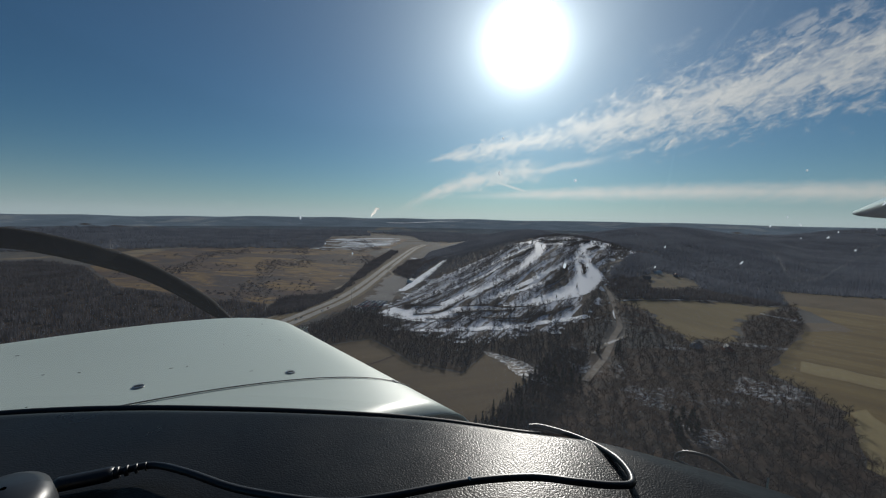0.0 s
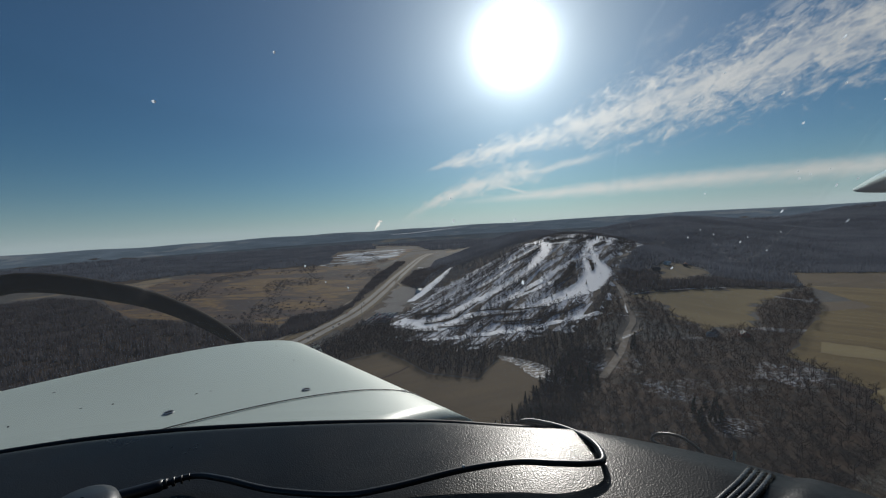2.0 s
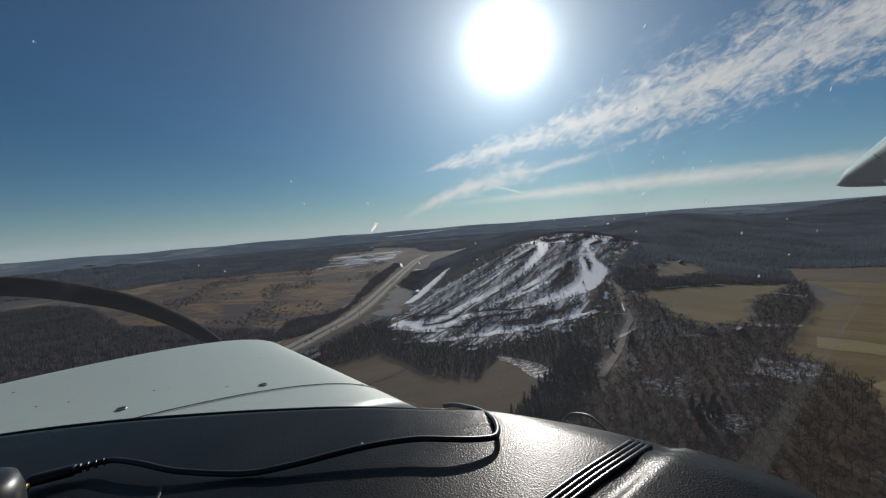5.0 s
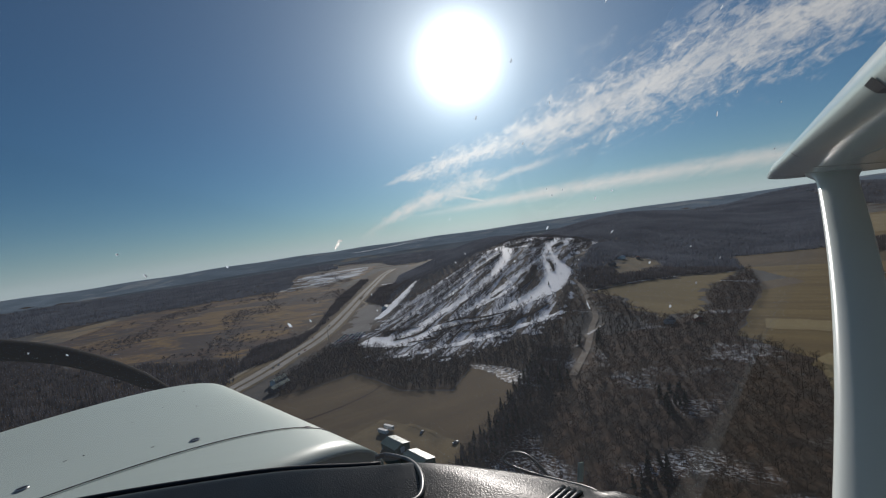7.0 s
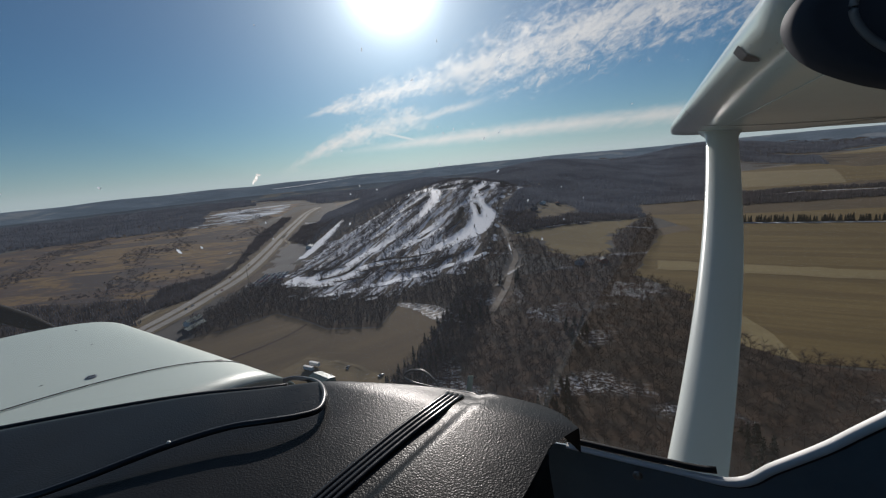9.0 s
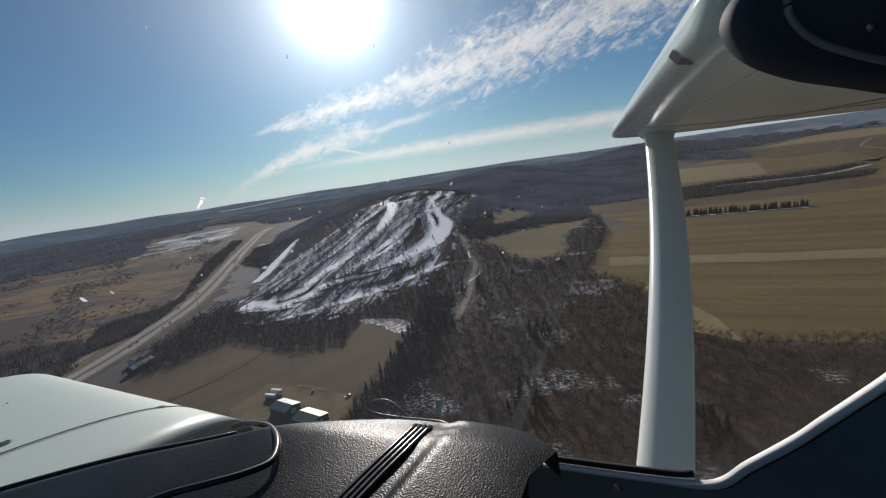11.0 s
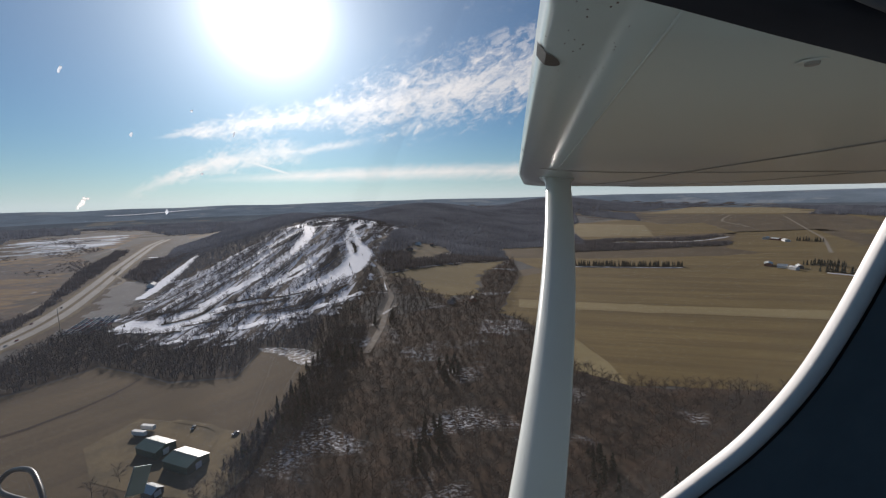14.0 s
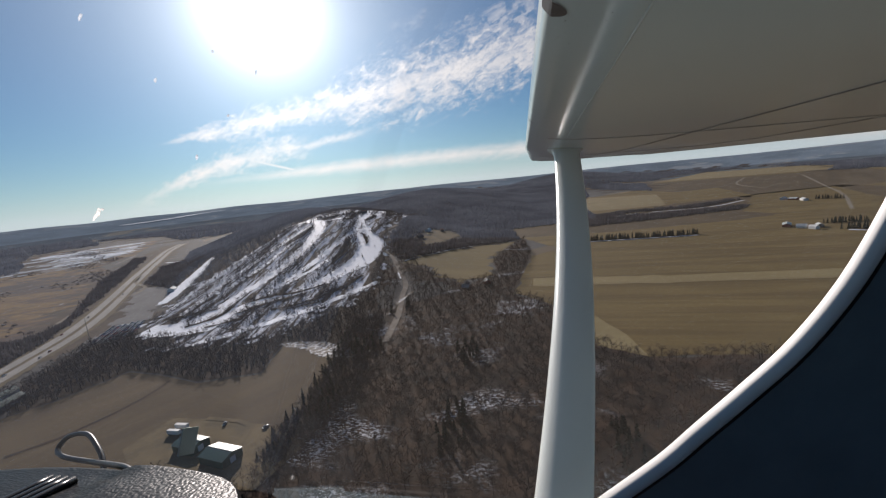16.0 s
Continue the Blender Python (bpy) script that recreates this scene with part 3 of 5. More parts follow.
patch("field", [(1200, 745), (1560, 985), (1750, 900), (1420, 640)], M_FIELD, "olive-brown stubble field beside the pale one", 0.45)
patch("field", [(1040, 500), (1170, 545), (1420, 640), (1650, 520), (1300, 330), (1000, 380)], M_FIELD, "olive-brown field round the far farms", 0.4)
HEDGE = [(895, 843), (950, 673), (1167, 536), (1085, 520), (870, 610), (720, 688), (780, 740)]
patch("wood_floor", HEDGE, M_FOREST, "dark brushy hollow between the fields", 0.55, "woodland floor")
FAR_WOODS = [[(2089, 1903), (2472, 1643), (2992, 1820), (3600, 1560), (3300, 2600), (2400, 2500)],
             [(2531, 800), (2560, 400), (3500, -300), (3600, 1500), (3000, 900)], [(1190, 2900), (1900, 2850), (2350, 2400), (2900, 2700), (2400, 3300), (1300, 3350)]]
patch("field", [(1350, 620), (1900, 350), (2600, 700), (2200, 1500), (1700, 1150)], M_BROWN, "distant brown winter field", 0.28)
patch("field", [(1100, -200), (1300, 200), (1900, 330), (2700, 600), (2900, -300), (1700, -700)], M_FIELD, "distant olive stubble field", 0.28)
patch("field", [(2300, 1500), (2700, 760), (3300, 900), (3200, 1700)], M_YELLOW, "distant pale stubble field", 0.28)
drape("clearing", [(342, 759), (424, 858), (470, 850), (438, 768), (371, 722), (322, 715)], M_YARD, "dry grass clearing with a few houses", 6.0, 0.8, "clearing")
drape("meadow", [(-236, 540), (-165, 606), (-122, 646), (-95, 720), (-95, 905), (-125, 1000), (-140, 1300), (-125, 1600), (-95, 1930), (-190, 1940), (-225, 1600), (-250, 1320), (-240, 900)], M_SCRUB, "dry brown scrub along the highway", 12.0, 0.25, "meadow")
patch("marsh", [(-290, 640), (-232, 740), (-222, 900), (-218, 1240), (-300, 1500), (-250, 1750), (-230, 2350), (-620, 2480), (-860, 2100), (-1020, 1500), (-900, 1020),
                (-620, 760)], M_GOLD, "tawny marsh grass beside the highway", 0.22, "marsh")
drape("frozen_pond", [(-600, 1690), (-680, 2000), (-600, 2330), (-430, 2420), (-290, 2380), (-282, 1900), (-330, 1680), (-420, 1560), (-520, 1600)], M_ICE, "flooded marsh with streaks of ice and snow", 12.0, 0.5, "pond")
for line, w in [([(-300, 1090), (-288, 1130), (-270, 1150)], [2, 6, 2]), ([(-262, 900), (-256, 945), (-246, 970)], [2, 5, 2]), ([(-345, 930), (-322, 975), (-300, 990)], [2, 5, 3]),
                ([(-430, 1230), (-400, 1290), (-372, 1310)], [3, 8, 3]), ([(-335, 1330), (-322, 1400), (-300, 1450)], [3, 7, 3]), ([(-460, 1000), (-425, 1035), (-396, 1050)], [2, 5, 2]),
                ([(-300, 1560), (-330, 1640), (-390, 1690)], [6, 16, 6]), ([(-610, 1700), (-560, 1820), (-580, 1930)], [8, 20, 8]), ([(-270, 1500), (-250, 1650), (-245, 1740)], [5, 12, 5])]:
    ribbon("frozen_pool", line, w, M_PATCHY, "narrow frozen pool in the marsh", 0.6, "pool", 1.2, 7)
ribbon("frozen_river", [(-640, 4190), (-537, 4211), (-228, 4311), (150, 4539)], [14, 30, 24, 8], M_SNOW, "distant frozen river", 6.0, "river", 3, 40)
drape("car_park", [(-145, 700), (-152, 954), (-92, 905), (-84, 793), (-108, 690), (-120, 640), (-140, 600), (-158, 626)], M_PARK, "large grey gravel car park beside the highway", 5.0, 0.42, "car park")
patch("farmyard", [(-85, 330), (-60, 352), (-35, 330), (-8, 300), (10, 262), (-20, 240), (-50, 262), (-75, 290)], M_YARD, "trodden tan farmyard round the sheds", 0.42, "farmyard")
patch("grass_strip", [(315, 405), (341, 434), (456, 306), (592, 178), (900, -60), (880, -85), (556, 160), (430, 288)], M_STRIP, "pale dry grass strip across the stubble", 0.5, "grass strip")
patch("grass_strip", [(282, 324), (300, 330), (262, 236), (240, 203), (225, 256)], M_STRIP, "pale grass margin by the wood", 0.5, "grass strip")
patch("grass_strip", [(-250, 560), (-262, 440), (-300, 330), (-270, 320), (-228, 440), (-226, 600)], M_YARD, "dry verge by the highway", 0.45, "verge")

# ski slopes
HILL = [(-112, 618), (-66, 507), (-17, 480), (28, 477), (91, 507), (169, 556), (239, 690), (323, 880), (450, 1040), (560, 1200), (500, 1300), (330, 1280), (215, 1130), (110, 1010), (20, 900), (-58, 800), (-80, 720)]
FLANK = [(-58, 800), (20, 900), (110, 1010), (215, 1130), (330, 1280), (100, 1290), (-30, 1200), (-72, 1050), (-96, 850)]
drape("wood_floor", FLANK, M_FOREST, "dark wooded flank of the ski hill", 10.0, 0.4, "woodland floor")
drape("snowy_slope", HILL, M_SLOPE, "snow streaked with litter under the bare trees of the hill", 8.0, 0.6)
RUNS = [
    ([(-105, 613), (-41, 572), (3, 602), (80, 603), (131, 633), (186, 674), (242, 764), (260, 863), (342, 1063), (470, 1230)], [34, 46, 22, 20, 28, 42, 48, 34, 26, 22]),
    ([(-59, 512), (-3, 516), (75, 527), (173, 564)], [9, 12, 12, 10]),
    ([(-54, 565), (-5, 652), (63, 725), (148, 854), (204, 992), (190, 1090)], [40, 17, 18, 24, 32, 20]),
    ([(-96, 745), (-70, 844), (-45, 960), (-20, 1120)], [14, 26, 22, 10]),
    ([(-70, 640), (-20, 740), (60, 850), (150, 960)], [10, 9, 11, 10]),
    ([(20, 620), (95, 690), (180, 790), (235, 850)], [9, 12, 13, 12]),
    ([(-82, 690), (-40, 800), (20, 890), (90, 975)], [8, 8, 9, 7]),
    ([(280, 940), (335, 1010), (400, 1080), (430, 1150)], [16, 18, 14, 18]),
    ([(140, 1090), (210, 1075), (280, 1090), (350, 1140)], [10, 18, 12, 18]),
    ([(380, 1060), (440, 1110), (510, 1200)], [12, 20, 14]),
    ([(150, 960), (200, 1000), (270, 1010), (330, 1000)], [10, 14, 16, 10]),
    ([(-25, 704), (14, 741), (64, 801), (130, 900)], [6, 7, 9, 8]),
    ([(57, 646), (116, 690), (177, 743), (213, 796)], [7, 9, 10, 8]),
    ([(-134, 1330), (-100, 1303), (-60, 1310)], [6, 12, 6]),
]
for line, widths in RUNS:
    ribbon("ski_run", line, widths, M_SNOW, "white groomed ski run down the wooded hill", 1.1, "ski run", 2.8, 5.0)
ISLES = [([(-62, 585), (-30, 592), (-8, 618)], [5, 9, 5]), ([(-10, 585), (35, 590), (80, 588)], [4, 7, 4]), ([(90, 560), (130, 580), (165, 605)], [4, 8, 4]), ([(150, 700), (190, 760), (215, 820)], [10, 18, 10]),
         ([(30, 560), (80, 556), (120, 572)], [4, 6, 4]), ([(270, 980), (300, 1030), (340, 1090)], [10, 16, 8]),
         ([(300, 950), (330, 990), (352, 1020)], [8, 13, 8]), ([(385, 1020), (415, 1070), (455, 1110)], [10, 18, 10]), ([(228, 1030), (262, 1052), (302, 1062)], [7, 12, 7]), ([(110, 880), (150, 925), (180, 975)], [5, 9, 5]),
         ([(-87, 646), (-58, 636), (-23, 626)], [4, 9, 5]), ([(10, 618), (40, 615), (72, 601), (108, 604)], [4, 7, 8, 4]), ([(-42, 562), (-21, 560), (1, 562)], [3, 6, 3]),
         ([(-71, 549), (-58, 551), (-41, 546)], [3, 5, 3]), ([(42, 549), (70, 545), (97, 544)], [3, 6, 3]), ([(230, 760), (244, 800), (250, 840)], [3, 7, 4])]
for line, widths in ISLES:
    ribbon("brush_island", line, widths, M_FOREST, "dark brushy island between the ski runs", 1.4, "brush", 1.5, 6.0)
drape("snow_patch", [(24, 446), (57, 416), (80, 372), (71, 358), (43, 397)], M_THIN, "strip of snow at the field's edge", 2.0, 0.6, "snow")
ribbon("ditch_line", [(-150, 372), (-118, 380), (-84, 404), (-66, 428)], 2.4, M_FOREST, "dark weedy line across the ploughed field", 0.5, "ditch", 0.8)
for line, w in [([(583, 552), (647, 490), (718, 424)], 5), ([(870, 745), (930, 735), (985, 722)], 5), ([(838, 263), (840, 250), (842, 232)], 6), ([(880, 800), (960, 690), (1100, 560)], 4), ([(806, 745), (850, 720), (890, 700)], 4),
                ([(453, 636), (466, 618), (478, 600)], 5), ([(1000, 700), (1120, 612), (1280, 600)], 5), ([(236, 640), (222, 606), (206, 560)], 2.6), ([(250, 640), (330, 664), (420, 690)], 3)]:
    ribbon("snow_drift", line, w, M_SNOW, "narrow line of snow along a hedge", 0.6, "snow", 1.0, 8)

# roads
HWY = [(-420, 60), (-300, 340), (-232, 500), (-205, 600), (-185, 700), (-176, 858), (-171, 1149), (-160, 1500), (-150, 1719), (-122, 1930)]
for side in (-1, 1):
    ribbon("highway", [(x + side * 8.5, y) for x, y in HWY], 11, M_ROAD, "pale concrete highway carriageway", 0.7, "highway", 0.3, 14)
ribbon("highway_verge", HWY, 40, M_VERGE, "dry grass verge and median of the highway", 0.5, "verge", 2.0, 14)
ribbon("side_road", [(-330, 400), (-262, 520), (-238, 640), (-222, 760), (-212, 900)], 6, M_GRAVEL, "pale frontage road beside the highway", 0.62, "road")
ribbon("access_road", [(-180, 905), (-150, 900), (-140, 960), (-165, 1050), (-170, 1150)], 6, M_GRAVEL, "tan ramp down to the car park", 0.7, "road")
ribbon("country_road", [(104, 372), (113, 386), (145, 435), (178, 495), (204, 542), (239, 663), (250, 746), (300, 840), (362, 909), (520, 1120), (764, 1500)],
       7, M_LANE, "narrow grey country road between the woods", 0.8, "road")
ribbon("farm_lane", [(240, 640), (319, 659), (453, 695), (531, 689)], 4, M_PATCHY, "snowy lane along the small field", 0.8, "lane")
ribbon("farm_lane", [(135, 441), (160, 470), (196, 500)], 4, M_PATCHY, "snowy lane turning off the road", 0.85, "lane")
ribbon("farm_lane", [(-38, 262), (-22, 290), (-18, 310), (-40, 335)], 3.5, M_YARD, "farm track across the brown field", 0.62, "lane")
ribbon("country_road", [(1100, 330), (1400, 430), (1700, 560), (2300, 820)], 7, M_GRAVEL, "pale country road between distant fields", 0.7, "road")
ribbon("country_road", [(1651, 700), (1900, 900), (2300, 1050)], 7, M_GRAVEL, "snow-edged road across distant fields", 0.7, "road")


# ---- trees ----
def tree_set(seed, kind):
    """Vertices and triangles of one tree about 1 m high: bare broadleaf, conifer, or a plain far clump."""
    rng = random.Random(seed)
    v, f = [], []

    def limb(a, b, ra, rb, sides=3):
        a, b = Vector(a), Vector(b)
        d = (b - a).normalized()
        s = d.cross(Vector((0.3, 0.8, 0.52))).normalized()
        u = d.cross(s)
        n = len(v)
        for p, r in ((a, ra), (b, rb)):
            for i in range(sides):
                w = 2 * math.pi * i / sides
                v.append(p + s * (math.cos(w) * r) + u * (math.sin(w) * r))
        for i in range(sides):
            j = (i + 1) % sides
            f.append((n + i, n + j, n + sides + j))
            f.append((n + i, n + sides + j, n + sides + i))

    def spike(a, b, w):
        a, b = Vector(a), Vector(b)
        s = (b - a).cross(Vector((rng.uniform(-1, 1), rng.uniform(-1, 1), rng.uniform(-1, 1)))).normalized() * w
        n = len(v)
        v.extend((a - s, a + s, b))
        f.append((n, n + 1, n + 2))

    if kind == "bare" or kind == "near":
        lean = Vector((rng.uniform(-.05, .05), rng.uniform(-.05, .05), 0))
        top = Vector((0, 0, 0.60)) + lean
        stout = 1.0 if kind == "near" else 2.2
        limb((0, 0, -0.02), top * 0.5, 0.014 * stout, 0.010 * stout)
        limb(top * 0.5, top, 0.010 * stout, 0.004 * stout)
        many = 10 if kind == "near" else 7
        for i in range(many):
            base = top * rng.uniform(0.30, 0.98)
            a = i * 2.4 + rng.uniform(-.5, .5)
            out = rng.uniform(0.16, 0.34)
            end = base + Vector((math.cos(a) * out, math.sin(a) * out, rng.uniform(0.10, 0.30)))
            limb(base, end, 0.0060, 0.0025)
            for j in range(14 if kind == "near" else 8):
                p = base.lerp(end, rng.uniform(0.25, 1.0))
                q = p + Vector((rng.uniform(-.15, .15) + math.cos(a) * .05, rng.uniform(-.15, .15) + math.sin(a) * .05, rng.uniform(-0.03, .17)))
                spike(p, q, 0.0046 if kind == "near" else 0.0085)
    elif kind == "conifer":
        limb((0, 0, 0), (0, 0, 0.95), 0.02, 0.004)
        for i in range(26):
            h = 0.08 + 0.88 * (i / 26)
            r = (1 - h) * 0.24 + 0.02
            a = i * 2.4
            for k in range(2):
                b = a + k * 1.9 + rng.uniform(-.3, .3)
                rr = r * rng.uniform(0.7, 1.15)
                p = Vector((math.cos(b) * rr, math.sin(b) * rr, h - 0.07))
                spike((0, 0, h + 0.03), p, 0.03 + 0.05 * (1 - h))
                spike(p * 0.45 + Vector((0, 0, h * 0.55 + 0.02)), p * 1.02 + Vector((0, 0, -0.015)), 0.05)
    else:
        for i in range(12):
            a = i * 2.4 + rng.uniform(-.3, .3)
            r = 0.78 * math.sqrt((i + rng.random()) / 12)
            p = Vector((math.cos(a) * r, math.sin(a) * r, rng.uniform(0.0, 0.12)))
            tall = (0.95 - 0.45 * r * r) * rng.uniform(0.75, 1.05)
            spike(p, p * rng.uniform(0.95, 1.2) + Vector((rng.uniform(-.1, .1), rng.uniform(-.1, .1), tall)), rng.uniform(0.07, 0.15))
    return np.array([tuple(p) for p in v], float), np.array(f, int)


SHAPES = {kind: [tree_set(s * 7 + 3, kind) for s in range(6)] for kind in ("bare", "near", "conifer", "far")}


def wood(name, xs, ys, kind, low, high, material, label, seed=1, category="woodland"):
    """Many trees as one mesh."""
    rng = np.random.RandomState(seed)
    vs, fs, n = [], [], 0
    zs = height(xs, ys)
    for x, y, z in zip(xs, ys, zs):
        tv, tf = SHAPES[kind][rng.randint(6)]
        a, h = rng.uniform(0, 6.283), rng.uniform(low, high)
        w = h * rng.uniform(0.85, 1.2)
        c, s = math.cos(a) * w, math.sin(a) * w
        vs.append(np.column_stack([x + tv[:, 0] * c - tv[:, 1] * s, y + tv[:, 0] * s + tv[:, 1] * c, z + tv[:, 2] * h]))
        fs.append(tf + n)
        n += len(tv)
    v, f = np.concatenate(vs), np.concatenate(fs)
    me = bpy.data.meshes.new(name)
    me.vertices.add(len(v))
    me.vertices.foreach_set("co", v.ravel())
    me.loops.add(f.size)
    me.loops.foreach_set("vertex_index", f.ravel())
    me.polygons.add(len(f))
    me.polygons.foreach_set("loop_start", np.arange(0, f.size, 3))
    me.polygons.foreach_set("loop_total", np.full(len(f), 3))
    me.update()
    me.validate()
    me.materials.append(material)
    return tagged(new(name, me), label, category, kind="stuff")


def scatter(poly, spacing, seed):
    """Points of an uneven grid inside an outline."""
    p = np.array(poly, float)
    rng = np.random.RandomState(seed)
    gx, gy = np.meshgrid(np.arange(p[:, 0].min(), p[:, 0].max(), spacing), np.arange(p[:, 1].min(), p[:, 1].max(), spacing))
    x = gx.ravel() + rng.uniform(-.6, .6, gx.size) * spacing
    y = gy.ravel() + rng.uniform(-.6, .6, gx.size) * spacing
    keep = inside(poly, x, y)
    return x[keep], y[keep]


def off_lines(x, y, lines, gap):
    """Keeps the points that lie farther than gap (or half a strip's width) from all lines."""
    keep = np.ones(len(x), bool)
    for line, width in lines:
        pts = spline([(a, b, 0) for a, b in line], 40)
        w = np.interp(np.linspace(0, 1, 40), np.linspace(0, 1, len(width)), width) if isinstance(width, list) else np.full(40, width)
        for p, ww in zip(pts, w):
            keep &= np.hypot(x - p.x, y - p.y) > ww / 2 * 0.95 + gap
    return keep


def along(points, gap, jitter, seed):
    rng = random.Random(seed)
    total = sum(math.dist(a, b) for a, b in zip(points, points[1:]))
    return [(p.x + rng.uniform(-jitter, jitter), p.y + rng.uniform(-jitter, jitter)) for p in spline([(a, b, 0) for a, b in points], max(2, int(total / gap)))]


ROAD_LINES = [([(104, 372), (113, 386), (145, 435), (178, 495), (204, 542), (239, 663), (250, 746), (300, 840), (362, 909)], 17)]
x, y = scatter(WOOD_NEAR, 6.1, 11)
k = off_lines(x, y, ROAD_LINES, 1.0)
x, y = x[k], y[k]
red = np.sin(x * 0.021 + 1.3) * np.cos(y * 0.027) + np.random.RandomState(3).uniform(-.5, .5, len(x)) > 0.02
k = (y > 40) | (x > 170) & (y > -60)
x, y, red = x[k], y[k], red[k]
clump = np.sin(x * 0.047 + 0.6) * np.sin(y * 0.041 + 2.1) + 0.5 * np.sin(x * 0.11 - y * 0.09) > 0.92
clump &= x < 190
wood("conifer_clump", x[clump], y[clump], "conifer", 6, 12, M_CONIFER, "dark conifers in loose clumps in the bare wood", 29)
wood("bare_wood", x[red], y[red], "near", 8, 13, M_BARK_RED, "russet-brown leafless trees of the near wood", 21)
far_off = np.hypot(x + 17, y - 32) > 330
wood("bare_wood", x[~red & far_off], y[~red & far_off], "bare", 8, 13, M_BARK, "grey-brown leafless trees deeper in the wood", 27)
red = red | far_off
wood("bare_wood", x[~red], y[~red], "near", 8, 14, M_BARK, "grey-brown leafless trees of the near wood", 22)
x, y = scatter(WOOD_FOOT, 4.7, 12)
k = off_lines(x, y, ROAD_LINES, 1.0)
x, y = x[k], y[k]
wood("bare_wood", x, y, "bare", 8, 13, M_BARK_DARK, "dark leafless trees at the foot of the hill", 23)
x, y = scatter(HILL, 4.8, 13)
k = off_lines(x, y, RUNS, -1.2)
across = x * 0.857 - y * 0.515
k &= np.sin(across * 0.21 + 2 * np.sin(y * 0.012)) + 0.8 * np.sin(across * 0.083 + y * 0.011) + np.random.RandomState(6).uniform(-0.9, 0.9, len(x)) > -0.15
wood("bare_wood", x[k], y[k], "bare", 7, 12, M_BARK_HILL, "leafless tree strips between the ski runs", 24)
x, y = scatter(FLANK, 6.5, 18)
k = off_lines(x, y, RUNS, 1.0)
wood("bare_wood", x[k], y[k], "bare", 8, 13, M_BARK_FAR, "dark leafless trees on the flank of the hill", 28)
p = [(a, b) for line, w in ISLES for dx in (-3, 0, 3) for a, b in along([(q[0] + dx, q[1]) for q in line], 4.0, 2.0, 61 + dx)]
wood("bare_wood", np.array([q[0] for q in p]), np.array([q[1] for q in p]), "bare", 5, 9, M_BARK, "brush and small trees on the islands", 26)
RIDGE = [(262, 742), (335, 775), (415, 870), (480, 865), (450, 765), (525, 742), (545, 700), (640, 840), (800, 770), (870, 760), (1000, 900), (1180, 1130), (1500, 1320),
         (1900, 1700), (2300, 2300), (1900, 2900), (1200, 2900), (500, 2300), (200, 1900), (-80, 1500), (-90, 1200), (60, 1210), (250, 1240), (430, 1270), (520, 1150), (420, 1000)]
x, y = scatter(RIDGE, 9, 14)
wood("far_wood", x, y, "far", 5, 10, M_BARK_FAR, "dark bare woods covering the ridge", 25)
# low brush in the marsh, in long clumps
x, y = scatter([(-290, 650), (-236, 740), (-226, 900), (-224, 1240), (-300, 1500), (-270, 1700), (-300, 2350), (-620, 2450), (-850, 2080), (-1000, 1500), (-890, 1030), (-620, 770)], 10, 71)
k = np.sin(x * 0.025 + y * 0.006) + np.sin(y * 0.0135 - x * 0.009 + 1.0) + 0.7 * np.sin(x * 0.061 + y * 0.023) + np.random.RandomState(8).uniform(-1.0, 1.0, len(x)) > 0.85
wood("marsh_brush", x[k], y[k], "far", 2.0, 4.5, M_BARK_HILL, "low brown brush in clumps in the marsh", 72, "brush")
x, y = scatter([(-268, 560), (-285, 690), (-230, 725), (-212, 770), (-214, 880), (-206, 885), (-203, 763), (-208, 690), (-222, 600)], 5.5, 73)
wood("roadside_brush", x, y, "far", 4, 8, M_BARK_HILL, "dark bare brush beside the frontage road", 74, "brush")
for i, (poly, gap) in enumerate([
    ([(-216, 880), (-204, 900), (-196, 1150), (-200, 1560), (-228, 1580), (-236, 1145)], 8),
    ([(-900, 1000), (-620, 750), (-290, 630), (-250, 520), (-320, 330), (-540, -150), (-1100, -100), (-1500, 700), (-1100, 1100)], 12),
    ([(-1500, 1250), (-1060, 1540), (-900, 1800), (-860, 2250), (-600, 2620), (-1900, 2600), (-2600, 1500), (-2100, 600), (-1520, 720)], 20),
    ([(-1000, 1540), (-560, 1640), (-520, 1640), (-560, 1830), (-640, 2100), (-700, 2420), (-900, 2100)], 20),
    ([(-150, 2150), (300, 2000), (700, 2700), (-100, 3300), (-600, 3050), (-230, 2620)], 26),
    ([(-2600, 1500), (-1900, 2600), (-500, 2600), (-700, 3400), (-2600, 3000), (-3400, 1500)], 34),
    ([(870, 755), (985, 735), (1120, 625), (1290, 615), (1300, 640), (1130, 680), (1000, 790), (900, 800)], 9),
    ([(1700, 1150), (2200, 1520), (2300, 2200), (1900, 1700)], 20),
    ([(-90, 860), (-64, 1050), (-34, 1190), (60, 1235), (-60, 1320), (-135, 1250), (-142, 1000)], 9), (HEDGE, 9), (FAR_WOODS[0], 26), (FAR_WOODS[1], 26), (FAR_WOODS[2], 30), (BRUSH, 8),
]):
    x, y = scatter(poly, gap, 30 + i)
    if gap >= 20:
        drape("wood_floor", poly, M_FOREST, "dark floor of distant woods", 60.0, 0.8, "woodland floor")
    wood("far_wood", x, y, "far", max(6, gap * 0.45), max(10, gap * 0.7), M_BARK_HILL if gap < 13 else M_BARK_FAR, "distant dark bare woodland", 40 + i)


# the dark conifer belt between brown field and wood, and the pine row in the open fields
p = along([(-14, 262), (26, 314), (69, 388), (104, 440)], 2.2, 6.0, 5) + along([(6, 262), (42, 310), (84, 392)], 3.0, 7.0, 6)
